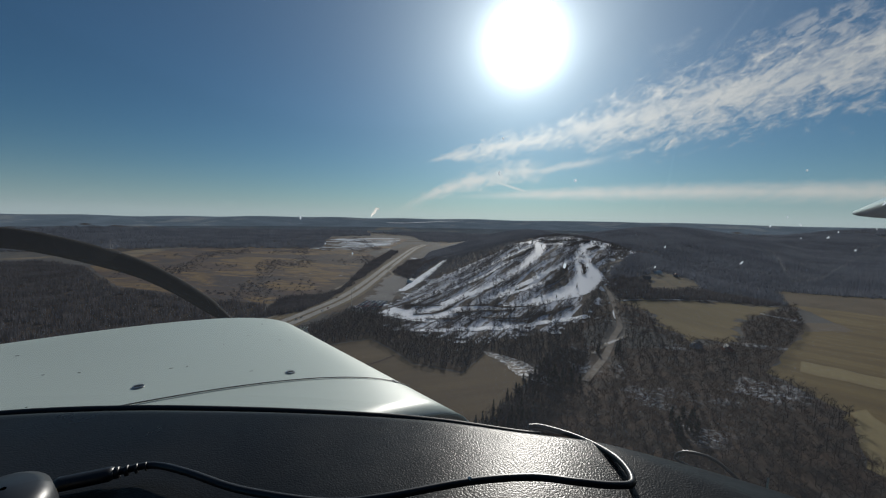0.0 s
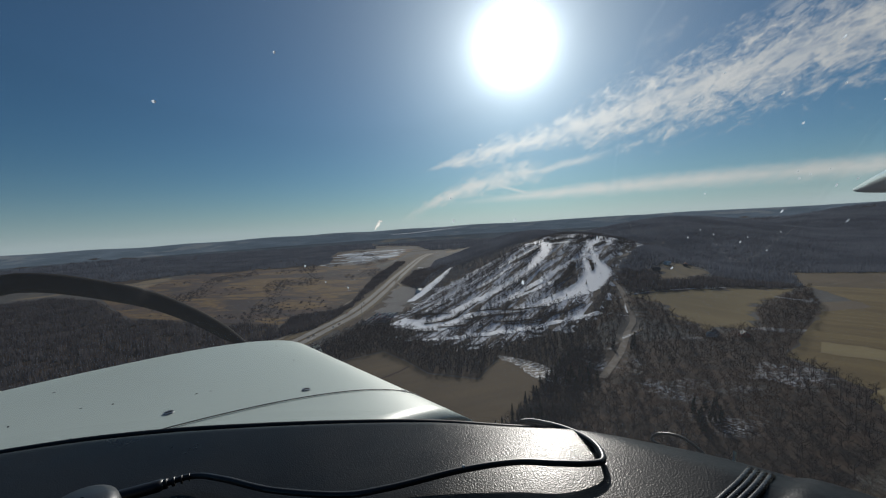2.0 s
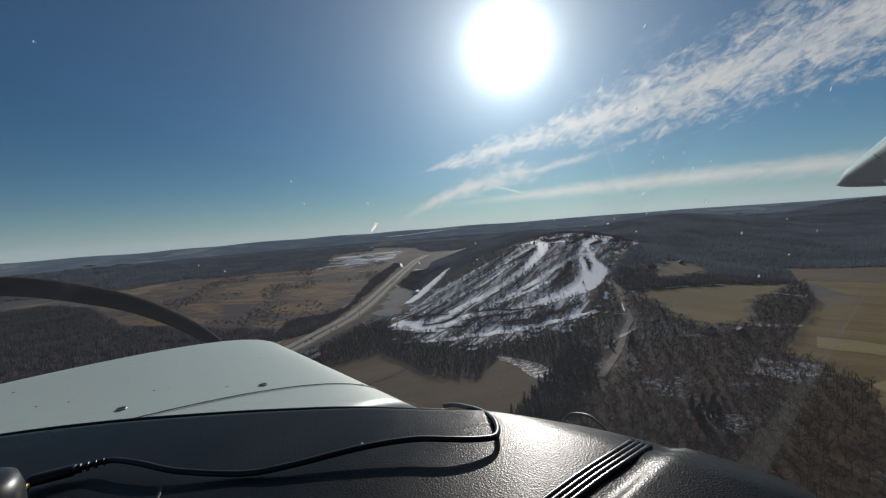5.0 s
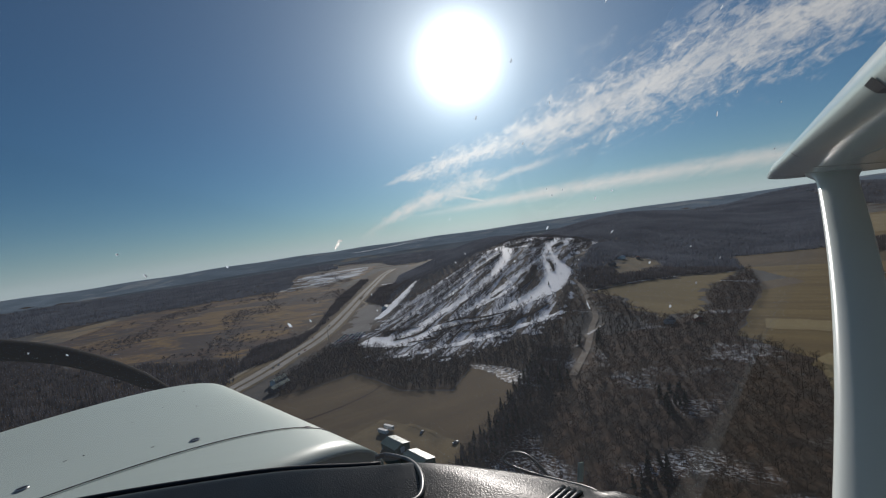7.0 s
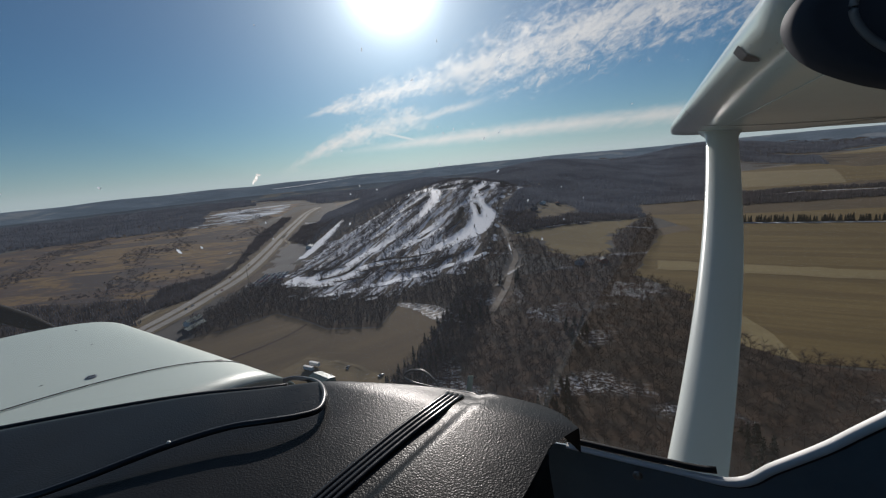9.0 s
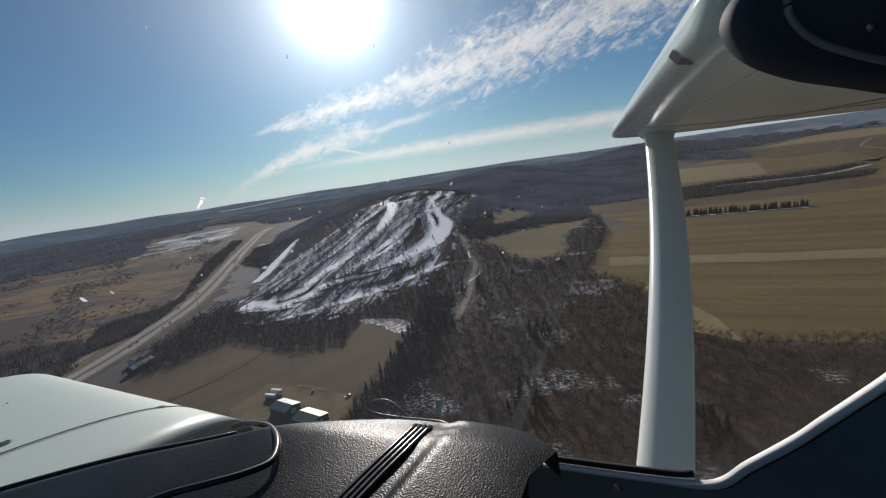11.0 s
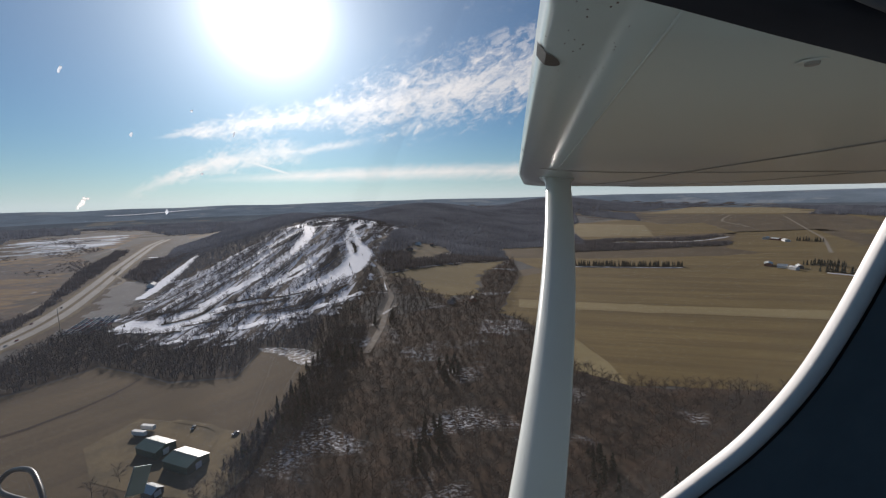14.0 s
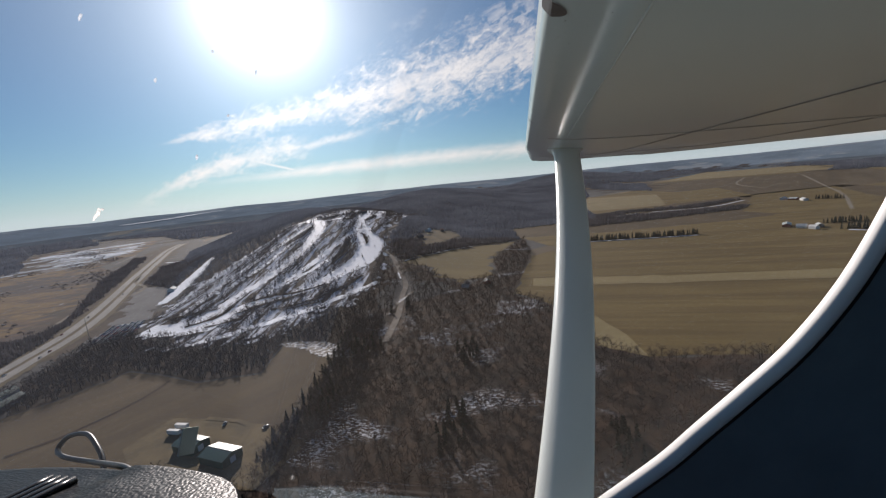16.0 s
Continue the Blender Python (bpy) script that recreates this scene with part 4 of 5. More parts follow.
wood("conifer_belt", np.array([q[0] for q in p]), np.array([q[1] for q in p]), "conifer", 4, 10, M_CONIFER, "uneven dark conifers along the field edge", 51)
p = along([(-10, 258), (30, 310), (74, 388), (108, 440)], 0.8, 8.0, 7) + along([(20, 262), (56, 310), (96, 392), (122, 440)], 1.1, 9.0, 12)
wood("bare_wood", np.array([q[0] for q in p]), np.array([q[1] for q in p]), "near", 7, 13, M_BARK_DARK, "dark leafless trees crowding the field edge", 53)
p = along([(905, 305), (922, 288), (926, 262)], 1.6, 8, 8) + along([(850, 268), (862, 240), (868, 200)], 2, 9, 9) + along([(1290, 450), (1300, 425), (1303, 408)], 2, 8, 10)
wood("conifer_belt", np.array([q[0] for q in p]), np.array([q[1] for q in p]), "conifer", 8, 13, M_CONIFER, "dark conifer shelter round the far farm", 52)


def single_tree(name, kind, at, tall, turn, material, label, group):
    tv, tf = SHAPES[kind][int(turn) % 6]
    split = 12 if kind != "conifer" else 6
    base = new(name)
    base.matrix_basis = pose(at[0], at[1], float(height(*at)), 0, 0, turn) @ Matrix.Scale(tall, 4)
    mesh_object("trunk", tv[:split], tf[:split], material, base)
    rest = tf[split:]
    keys = sorted(set(rest.ravel().tolist()))
    where = {a: b for b, a in enumerate(keys)}
    mesh_object("crown", tv[keys], [[where[a] for a in t] for t in rest], material, base)
    return tagged(base, label, "tree", group)


def tree_row():
    rng = random.Random(17)
    for i, at in enumerate(along([(226, 258), (238, 208), (283, 163), (337, 124), (440, 45)], 9, 2.0, 15)):
        single_tree("bare_tree", "near", at, rng.uniform(9, 14), i * 47, M_BARK, "leafless tree on the edge of the stubble field", "trees along the field edge")
    for i, at in enumerate(along([(591, 559), (655, 497), (726, 431)], 1.5, 3.4, 16)):
        single_tree("pine_tree", "conifer", at, rng.uniform(7, 13), i * 31, M_CONIFER, "dark pine in a windbreak row between fields", "pine windbreak")
    for i, at in enumerate([(-98, 606), (-58, 590), (-20, 596), (62, 596), (128, 640), (150, 640), (196, 690), (238, 742), (250, 800), (272, 900), (170, 556), (-70, 760), (205, 985), (330, 1050)]):
        single_tree("pine_tree", "conifer", at, rng.uniform(4, 8), i * 43, M_CONIFER, "small dark pine standing on the ski run", "pines on the ski runs")
    for i, at in enumerate(along([(188, 1030), (226, 1062), (262, 1040), (300, 1075), (330, 1040), (352, 1085), (392, 1052), (420, 1105), (455, 1150)], 7.5, 9.0, 19)):
        single_tree("pine_tree", "conifer", at, rng.uniform(6, 11), i * 37, M_CONIFER, "dark pine at the head of the ski runs", "pines at the head of the runs")
    for i, at in enumerate([(-20, 250), (-12, 244), (-28, 238), (-5, 252), (-66, 268), (-72, 276), (-62, 282), (-80, 262), (8, 258)]):
        single_tree("bare_tree", "near", at, rng.uniform(9, 14), i * 61, M_BARK, "leafless yard tree beside the sheds", "farmyard trees")


tree_row()


# ---- farm buildings, vehicles ----
def shed(at, turn, length, width, wall, rise, roof, siding, label, group="farm buildings", doors=1):
    ob = empty("farm_shed", (at[0], at[1], float(height(*at)) + 0.4), turn)
    bm = bmesh.new()
    box(bm, 0, 0, wall / 2, length, width, wall)
    for s in (-1, 1):
        bm.faces.new([bm.verts.new((s * length / 2, -width / 2, wall)), bm.verts.new((s * length / 2, width / 2, wall)), bm.verts.new((s * length / 2, 0, wall + rise))])
    part("wall", bm, siding, ob)
    for s in (-1, 1):
        bm = bmesh.new()
        slope = math.hypot(width / 2 + 0.4, rise)
        turn_m = Matrix.Rotation(-s * math.atan2(rise, width / 2), 4, "X")
        box(bm, 0, s * (width / 4 + 0.1), wall + rise / 2 + 0.08, length + 0.9, slope, 0.14, 0, turn_m)
        for i in range(int(length / 1.5)):
            box(bm, -length / 2 + 0.7 + i * 1.5, s * (width / 4 + 0.1), wall + rise / 2 + 0.19, 0.1, slope, 0.1, 0, turn_m)
        part("roof_slope", bm, roof, ob)
    bm = bmesh.new()
    box(bm, 0, 0, wall + rise + 0.2, length + 0.9, 0.5, 0.12)
    part("ridge_cap", bm, roof, ob)
    for i in range(doors):
        bm = bmesh.new()
        box(bm, length / 2 + 0.06, (i - (doors - 1) / 2) * 4.2, min(wall, 3.6) / 2, 0.1, 3.4, min(wall, 3.6) - 0.2, 0.03)
        part("door", bm, M_WHITE, ob, "pale sliding door")
    return tagged(ob, label, "shed", group)


shed((-48, 303), -52, 16, 12, 4.2, 1.7, M_GREEN, M_GREENWALL, "green shed with a metal roof shining in the sun")
shed((-33, 279), -52, 18, 13, 4.4, 1.8, M_GREEN, M_GREENWALL, "larger green shed with a glossy green metal roof")
shed((-47, 262), -52, 8, 6, 2.8, 1.6, M_ROOF, M_WALL, "small grey shed in the yard")
shed((-90, 262), 20, 10, 7, 3.0, 2.2, M_GREEN, M_WHITE, "farmhouse with a green roof among trees")
for i, (at, turn, l, w, roof, siding, label) in enumerate([
    ((850, 346), 20, 24, 12, M_ROOF, M_RED, "long barn with a pale roof at the far farm"), ((840, 322), 110, 14, 9, M_WHITE, M_WHITE, "white farmhouse at the far farm"),
    ((856, 304), 30, 14, 9, M_ROOF, M_WALL, "grey machine shed at the far farm"), ((834, 304), 70, 12, 8, M_WHITE, M_WHITE, "white outbuilding at the far farm"),
    ((1286, 513), 10, 22, 12, M_ROOF, M_WHITE, "white barn among conifers"), ((1262, 462), 40, 20, 11, M_ROOF, M_WHITE, "white barn among brown fields"),
    ((1275, 488), 80, 18, 12, M_ROOF, M_RED, "weathered red barn among fields"), ((405, 842), 30, 14, 9, M_WHITE, M_WHITE, "white house in the clearing"),
    ((445, 850), 60, 12, 8, M_RED, M_WALL, "grey house in the clearing"), ((352, 778), 10, 12, 8, M_WALL, M_WALL, "dark cabin by the clearing"),
    ((258, 470), 40, 12, 9, M_WALL, M_WHITE, "house among trees below the small field"), ((286, 462), 70, 10, 8, M_WALL, M_RED, "house at the end of the small field"),
    ((-88, 830), 80, 18, 10, M_ROOF, M_WHITE, "white lodge building below the slope"),
    ((-178, 470), 65, 24, 8, M_GREEN, M_WALL, "long low green-roofed shed by the highway"), ((-186, 492), 65, 18, 8, M_GREEN, M_WHITE, "low shed by the highway"),
    ((340, 1075), 30, 16, 10, M_RED, M_WALL, "lift house on the hill top")]):
    shed(at, turn, l, w, 4.0, 2.4, roof, siding, label, "distant buildings")


def trailer(at, turn):
    ob = empty("box_trailer", (at[0], at[1], 0.42), turn)
    part("body", box(bmesh.new(), 0, 0, 2.2, 9.0, 2.4, 2.5, 0.08), M_WHITE, ob)
    part("chassis", box(bmesh.new(), 0, 0, 0.85, 8.6, 1.0, 0.2), M_TYRE, ob)
    for x in (-3.2, -2.1):
        for s in (-1, 1):
            wheel(ob, x, s * 1.0, 0.5)
    return tagged(ob, "white box trailer parked beside the sheds", "trailer", "parked trailers")


def wheel(ob, x, y, r):
    bm = bmesh.new()
    bmesh.ops.create_cone(bm, cap_ends=True, segments=14, radius1=r, radius2=r, depth=0.24, matrix=Matrix.Translation((x, y, r)) @ Matrix.Rotation(math.pi / 2, 4, "X"))
    w = part("wheel", bm, M_TYRE, ob)
    bm = bmesh.new()
    bmesh.ops.create_cone(bm, cap_ends=True, segments=10, radius1=r * 0.55, radius2=r * 0.5, depth=0.27, matrix=Matrix.Translation((x, y, r)) @ Matrix.Rotation(math.pi / 2, 4, "X"))
    part("rim", bm, M_STEEL, w)


trailer((-58, 327), -42)
trailer((-54, 332), -42)

PAINTS = [plain("car_paint_" + n, c, 0.3, 0.2, 0.5, 0.05, 2.0) for n, c in
          (("white", (0.7, 0.7, 0.7)), ("black", (0.02, 0.02, 0.022)), ("silver", (0.4, 0.41, 0.42)), ("red", (0.3, 0.03, 0.03)), ("blue", (0.04, 0.07, 0.2)))]


def car(paint):
    ob = empty("car")
    bm = bmesh.new()
    box(bm, 0, 0, 0.68, 4.5, 1.8, 0.68, 0.14)
    part("body", bm, paint, ob)
    bm = bmesh.new()
    got = bmesh.ops.create_cube(bm, size=1.0, matrix=Matrix.Translation((-0.25, 0, 1.26)) @ Matrix.Diagonal((2.5, 1.6, 0.52, 1)))
    for v in got["verts"]:
        if v.co.z > 1.3:
            v.co.x = -0.25 + (v.co.x + 0.25) * 0.66
            v.co.y *= 0.84
    part("cabin", bm, M_GLASSY, ob, "dark glazed cabin")
    for x in (-1.4, 1.4):
        for s in (-1, 1):
            wheel(ob, x, s * 0.8, 0.33)
    return ob


CARS = [car(p) for p in PAINTS]
NAMES = ["white", "black", "silver", "dark red", "blue"]


def park():
    rng = random.Random(9)
    used = set()
    spots = []
    for row in range(6):
        for i in range(20):
            if rng.random() < 0.85:
                spots.append((-153 + row * 6.4 + i * 0.55, 618 + i * 3.4 - row * 2.5, 12 + rng.uniform(-4, 4), 0.42, "cars in the car park", "parked in the grey car park"))
    for lane, k in ((-11, 0), (-6, 1), (6, 2), (11, 3)):
        for i in range(4):
            u = (i * 3 + k) % 9
            (x0, y0), (x1, y1) = HWY[u], HWY[u + 1]
            t = rng.random()
            spots.append((x0 + (x1 - x0) * t + lane, y0 + (y1 - y0) * t, math.degrees(math.atan2(y1 - y0, x1 - x0)), 0.75, "cars on the highway", "on the highway"))
    spots += [(-8, 296, 30, 0.45, "yard vehicles", "in the farmyard"), (-30, 318, 70, 0.45, "yard vehicles", "in the farmyard")]
    for x, y, turn, z, group, where in spots:
        i = rng.randrange(5)
        m = pose(x, y, float(height(x, y)) + z, 0, 0, turn)
        if i in used:
            ob = copy_thing(CARS[i], m)
        else:
            ob = CARS[i]
            ob.matrix_basis = m
            used.add(i)
        tagged(ob, NAMES[i] + " car " + where, "car", group)


park()


def sign_mast(at, tall):
    ob = empty("sign_mast", (at[0], at[1], float(height(*at)) + 0.4))
    v, f = tube([(0, 0, 0), (0, 0, tall)], [0.35, 0.22], 10)
    mesh_object("pole", v, f, M_STEEL, ob)
    part("arm", box(bmesh.new(), 0, 0, tall - 2, 0.3, 5.0, 0.3), M_STEEL, ob)
    return tagged(ob, "tall grey steel mast beside the highway", "mast")


sign_mast((-160, 640), 26)


def overpass():
    ob = empty("overpass", (-262, 452, 0.4), 60)
    part("deck", box(bmesh.new(), 0, 0, 6.2, 11, 64, 1.0, 0.05), M_ROAD, ob)
    for s in (-1, 1):
        part("parapet", box(bmesh.new(), s * 5.3, 0, 7.1, 0.35, 64, 0.9), M_ROAD, ob)
    for y in (-22, 0, 22):
        part("pier", box(bmesh.new(), 0, y, 2.9, 8, 1.2, 5.8, 0.1), M_ROAD, ob)
    return tagged(ob, "concrete road bridge crossing the highway", "bridge")


overpass()


def steam_plume():
    """Far white steam above a distant stack."""
    rng = random.Random(4)
    a = radians(-10.8)
    bm = bmesh.new()
    cx, cy = 4300 * math.sin(a), 4300 * math.cos(a)
    for i in range(40):
        t = i / 39
        r = 3 + 7 * t
        bmesh.ops.create_icosphere(bm, subdivisions=2, radius=r * rng.uniform(0.6, 1.1),
                                   matrix=Matrix.Translation((cx + 62 * t ** 1.3 + rng.uniform(-r, r) * 1.5, cy, 108 + 84 * t + rng.uniform(-r, r) * 1.1)))
    for v in bm.verts:
        v.co += Vector((noise.noise(v.co * 0.08), 0, noise.noise(v.co * 0.08 + Vector((9, 0, 0))))) * 9
    me = bpy.data.meshes.new("steam_plume")
    bm.to_mesh(me)
    bm.free()
    me.materials.append(M_STEAM)
    ob = new("steam_plume", me)
    ob.visible_shadow = False
    return tagged(ob, "white steam rising from a distant stack", "steam", kind="stuff")


steam_plume()


# ---- the light aircraft: local x to its right, y to its nose ----
CRAFT = empty("light_aircraft", (-16.60, 32.38, 140.38), 48)
tagged(CRAFT, "white high-wing light aircraft with black cabin trim, in flight", "aircraft")
MID = -0.25


def loft(rows, closed=False):
    """Verts and faces over rows of equal length."""
    n = len(rows[0])
    verts = [p for row in rows for p in row]
    faces = []
    for i in range(len(rows) - 1):
        for j in range(n if closed else n - 1):
            a, b = i * n + j, i * n + (j + 1) % n
            faces.append((a, b, b + n, a + n))
    return verts, faces


COWL_END = 1.188


def cowl_shape(f):
    """Half width and crown height of the cowling at the station f."""
    n = min(1.0, max(0.0, (f - COWL_END + 0.25) / 0.25))
    wide = (0.578 + 0.0952 * (f - 0.4)) * (1 - 0.35 * n ** 2.5)
    top = -0.208 - 0.40 * n ** 2.2
    past = max(0.0, f - COWL_END)
    return wide - 0.75 * past, top - 0.40 * past - 0.6 * past ** 2


def cowl_point(s, f):
    """A point of the cowling's skin; s runs from -1 on its left side to 1 on its right."""
    wide, top = cowl_shape(f)
    return (MID + s * wide, f, top - 0.10 * (1 - (1 - min(1.0, abs(s)) ** 3.1) ** (1 / 3.1)))


def cowling():
    rows = []
    for f in np.concatenate([np.linspace(0.40, 0.92, 12), np.linspace(0.94, COWL_END, 20), np.linspace(1.21, 1.34, 5)]):
        half = [cowl_point(math.sin(u * math.pi / 2), float(f)) for u in np.linspace(0, 1, 36)]
        low = half[-1]
        half += [(low[0] + 0.004, low[1], low[2] - 0.06), (low[0], low[1], low[2] - 0.18), (low[0] - 0.05, low[1], low[2] - 0.36)]
        rows.append([(2 * MID - p[0], p[1], p[2]) for p in half[:0:-1]] + half)
    v, f = loft(rows)
    ob = mesh_object("cowling", v, f, M_PAINT, CRAFT, True)
    mod = ob.modifiers.new("skin", "SOLIDIFY")
    mod.thickness, mod.offset = 0.004, -1
    tagged(ob, "pale white engine cowling with a panel seam")

    def line(f0, bow, width, name):
        pts = [Vector(cowl_point(u, f0 + bow * (1 - u * u))) + Vector((0, 0, 0.0012)) for u in np.linspace(-0.985, 0.985, 70)]
        verts, faces = tube(pts, width, 6, True, 0.5)
        mesh_object(name, verts, faces, M_BLACK, ob, True)

    line(0.50, 0.12, 0.0012, "panel_seam")
    for u, f in ((0.46, 0.645), (0.72, 0.59), (0.17, 0.66), (-0.17, 0.66), (0.93, 0.52)):
        p, q = Vector(cowl_point(u - 0.01, f)), Vector(cowl_point(u + 0.01, f))
        bm = bmesh.new()
        m = Matrix.Translation((p + q) / 2 + Vector((0, 0, 0.001))) @ Matrix.Rotation(-math.atan2(q.z - p.z, q.x - p.x), 4, "Y")
        bmesh.ops.create_cone(bm, cap_ends=True, segments=20, radius1=0.0062, radius2=0.0056, depth=0.0009, matrix=m)
        fast = part("fastener", bm, M_STEEL, ob, "round steel fastener")
        bm = bmesh.new()
        box(bm, 0, 0, 0, 0.008, 0.0014, 0.001)
        bmesh.ops.transform(bm, matrix=m @ Matrix.Translation((0, 0, 0.0006)), verts=bm.verts)
        part("slot", bm, M_BLACK, fast)
    rng = random.Random(8)
    for i in range(34):
        p = Vector(cowl_point(rng.uniform(-0.5, 0.88), rng.uniform(0.52, 1.0)))
        bm = bmesh.new()
        bmesh.ops.create_icosphere(bm, subdivisions=1, radius=1.0, matrix=Matrix.Translation(p) @ Matrix.Diagonal((rng.uniform(.001, .0028), rng.uniform(.001, .004), 0.0006, 1)))
        part("paint_chip", bm, M_BLACK, ob)
    return ob


cowling()


def propeller():
    hub = empty("propeller")
    hub.parent = CRAFT
    rows = []
    for t in np.linspace(0, 1, 12):
        r = 0.13 * math.sqrt(max(0.0, 1 - t ** 2)) + 0.001
        rows.append([(MID + math.cos(a) * r, 1.36 + 0.2 * t, -0.36 + math.sin(a) * r) for a in np.linspace(0, 2 * math.pi, 24)])
    v, f = loft(rows)
    mesh_object("spinner", v, f, M_PAINT, hub, True)
    # scimitar-shaped blades
    for s in (1, -1):
        line = spline([(MID, 0, -0.36), (-0.22, 0, -0.16), (-0.10, 0, -0.075), (0.11, 0, -0.135), (0.26, 0, -0.225), (0.42, 0, -0.37)], 30)
        rows = []
        for i, p in enumerate(line):
            d = (line[min(i + 1, 29)] - line[max(i - 1, 0)]).normalized()
            n = Vector((-d.z, 0, d.x))
            u = i / 29
            w = float(np.interp(u, (0, 0.2, 0.6, 0.9, 1.0), (0.016, 0.021, 0.024, 0.020, 0.004)))
            twist = 0.9 - 0.6 * u
            ring = []
            for a in np.linspace(0, 2 * math.pi, 12, endpoint=False):
                q = n * (math.cos(a) * w)
                ring.append(Vector((p.x, 1.40, p.z)) + q + Vector((0, math.sin(a) * 0.010 + math.cos(a) * w * twist * 0.5, 0)))
            if s < 0:
                ring = [Vector((2 * MID - q.x, q.y, -0.72 - q.z)) for q in ring]
            rows.append([tuple(q) for q in ring])
        v, f = loft(rows, True)
        mesh_object("blade", v, f, M_PROP, hub, True)


propeller()

# plan outline of the glareshield's far edge, right end first
EDGE = [(0.182, 0.000), (0.202, 0.022), (0.209, 0.070), (0.209, 0.110), (0.204, 0.145), (0.191, 0.190), (0.169, 0.235), (0.140, 0.300), (0.095, 0.365),
        (0.045, 0.428), (-0.010, 0.490), (-0.080, 0.552), (-0.170, 0.605), (-0.280, 0.635), (-0.400, 0.630), (-0.520, 0.580)]


def dip(y):
    """The padding falls away a little towards the windscreen."""
    return -0.032 * min(0.2, max(0.0, y - 0.10))


def shield_z(x, y):
    pad = 0.0032 * ease((0.067 + (0.1965 - x) * 0.17 - y) / 0.007)
    return -0.150 + dip(y) - 0.020 * max(0.0, (y - 0.22)) - 0.005 * ease((x - 0.175) / 0.035) + pad


def glareshield():
    far = spline([(x, y, 0) for x, y in EDGE], 90)
    rows = []
    for u in np.linspace(0, 1, 150):
        row = []
        for i, p in enumerate(far):
            s = i / 89
            q = Vector((0.160 - 0.68 * s ** 1.15, 0.012 + 0.004 * math.sin(s * 3), 0))
            a = p.lerp(q, u)
            z = float(shield_z(a.x, a.y)) - 0.016 * max(0.0, 1 - u / 0.05) ** 2 - 0.010 * max(0.0, (u - 0.93) / 0.07) ** 2
            row.append((a.x, a.y, z))
        rows.append(row)
    rows.append([(p[0], p[1] - 0.002, p[2] - 0.02) for p in rows[-1]])
    rows.append([(p[0], p[1] + 0.01, p[2] - 0.05) for p in rows[-1]])
    skirt = []
    for i, (p, q) in enumerate(zip(rows[0], rows[1])):
        out = Vector((p[0] - q[0], p[1] - q[1], 0)).normalized() * 0.004
        drop = Vector((0, 0, 0.012 + 0.058 * float(ease((i - 36) / 8))))
        if i >= 36:
            skirt.append((p, tuple(Vector(p) + out - Vector((0, 0, 0.006))), tuple(Vector(p) + out * 1.3 - drop)))
    v, f = loft(rows)
    ob = mesh_object("glareshield", v, f, M_VINYL, CRAFT, True)
    tagged(ob, "padded glareshield in grained black vinyl")
    vv, ff = loft([[q[n] for q in skirt] for n in (2, 1, 0)])
    mesh_object("skirt", vv, ff, M_VINYL, ob, True)
    # rubber seal along the windscreen's foot
    pts = [Vector((p.x, p.y, float(shield_z(p.x, p.y)) - 0.010)) for p in far]
    vv, ff = tube([p + Vector((0.003, 0.003, 0)) for p in pts[34:]], 0.0026, 8)
    mesh_object("edge_seal", vv, ff, M_BLACK, ob, True)
    foot = pts[36:]
    vv, ff = loft([[tuple(p + Vector((0.005, 0.005, 0.0))) for p in foot], [tuple(p + Vector((0.010, 0.010, -0.05))) for p in foot],
                   [tuple(p + Vector((0.016, 0.012, -0.16))) for p in foot]])
    mesh_object("windscreen_foot", vv, ff, M_BLACK, ob, True)
    # raised piping across the padding, and the groove beside it
    for i in range(4):
        line = [Vector((x, y - 0.0033 * i, float(shield_z(x, y)) + 0.0008)) for x, y in
                ((0.1955, 0.087), (0.17, 0.090), (0.14, 0.097), (0.10, 0.104), (0.06, 0.109), (0.02, 0.113), (-0.03, 0.117), (-0.10, 0.120))]
        vv, ff = tube(spline(line, 40), 0.0017, 10, True, 0.7)
        mesh_object("piping", vv, ff, M_PIPING, ob, True)
    # seam of the inset panel on the pilot's side
    line = [Vector((x, y, float(shield_z(x, y)) + 0.0005)) for x, y in ((-0.003, 0.300), (-0.008, 0.285), (-0.024, 0.256), (-0.036, 0.234), (-0.058, 0.218), (-0.10, 0.205))]
    vv, ff = tube(spline(line, 30), 0.0011, 8, True, 0.5)
    mesh_object("seam_strip", vv, ff, M_SEAM, ob, True)
    for x, y in ((-0.026, 0.282),):
        bm = bmesh.new()
        m = Matrix.Translation((x, y, float(shield_z(x, y)) + 0.0006))
        bmesh.ops.create_cone(bm, cap_ends=True, segments=18, radius1=0.0052, radius2=0.0040, depth=0.0022, matrix=m)
        h = part("screw_cup", bm, M_BLACK, ob, "black screw cup")
        bm = bmesh.new()
        bmesh.ops.create_uvsphere(bm, u_segments=12, v_segments=8, radius=0.0024, matrix=m @ Matrix.Translation((0.0016, 0, 0.0008)) @ Matrix.Diagonal((1, 1, 0.5, 1)))
        part("screw", bm, M_STEEL, h)


M_PIPING = plain("smooth_black_vinyl", (0.016, 0.017, 0.019), 0.27, 0.0, 0.35, 0.2, 220.0)
M_SEAM = plain("worn_tan_edge", (0.040, 0.037, 0.032), 0.6, 0.0, 0.3, 0.2, 60.0)
glareshield()


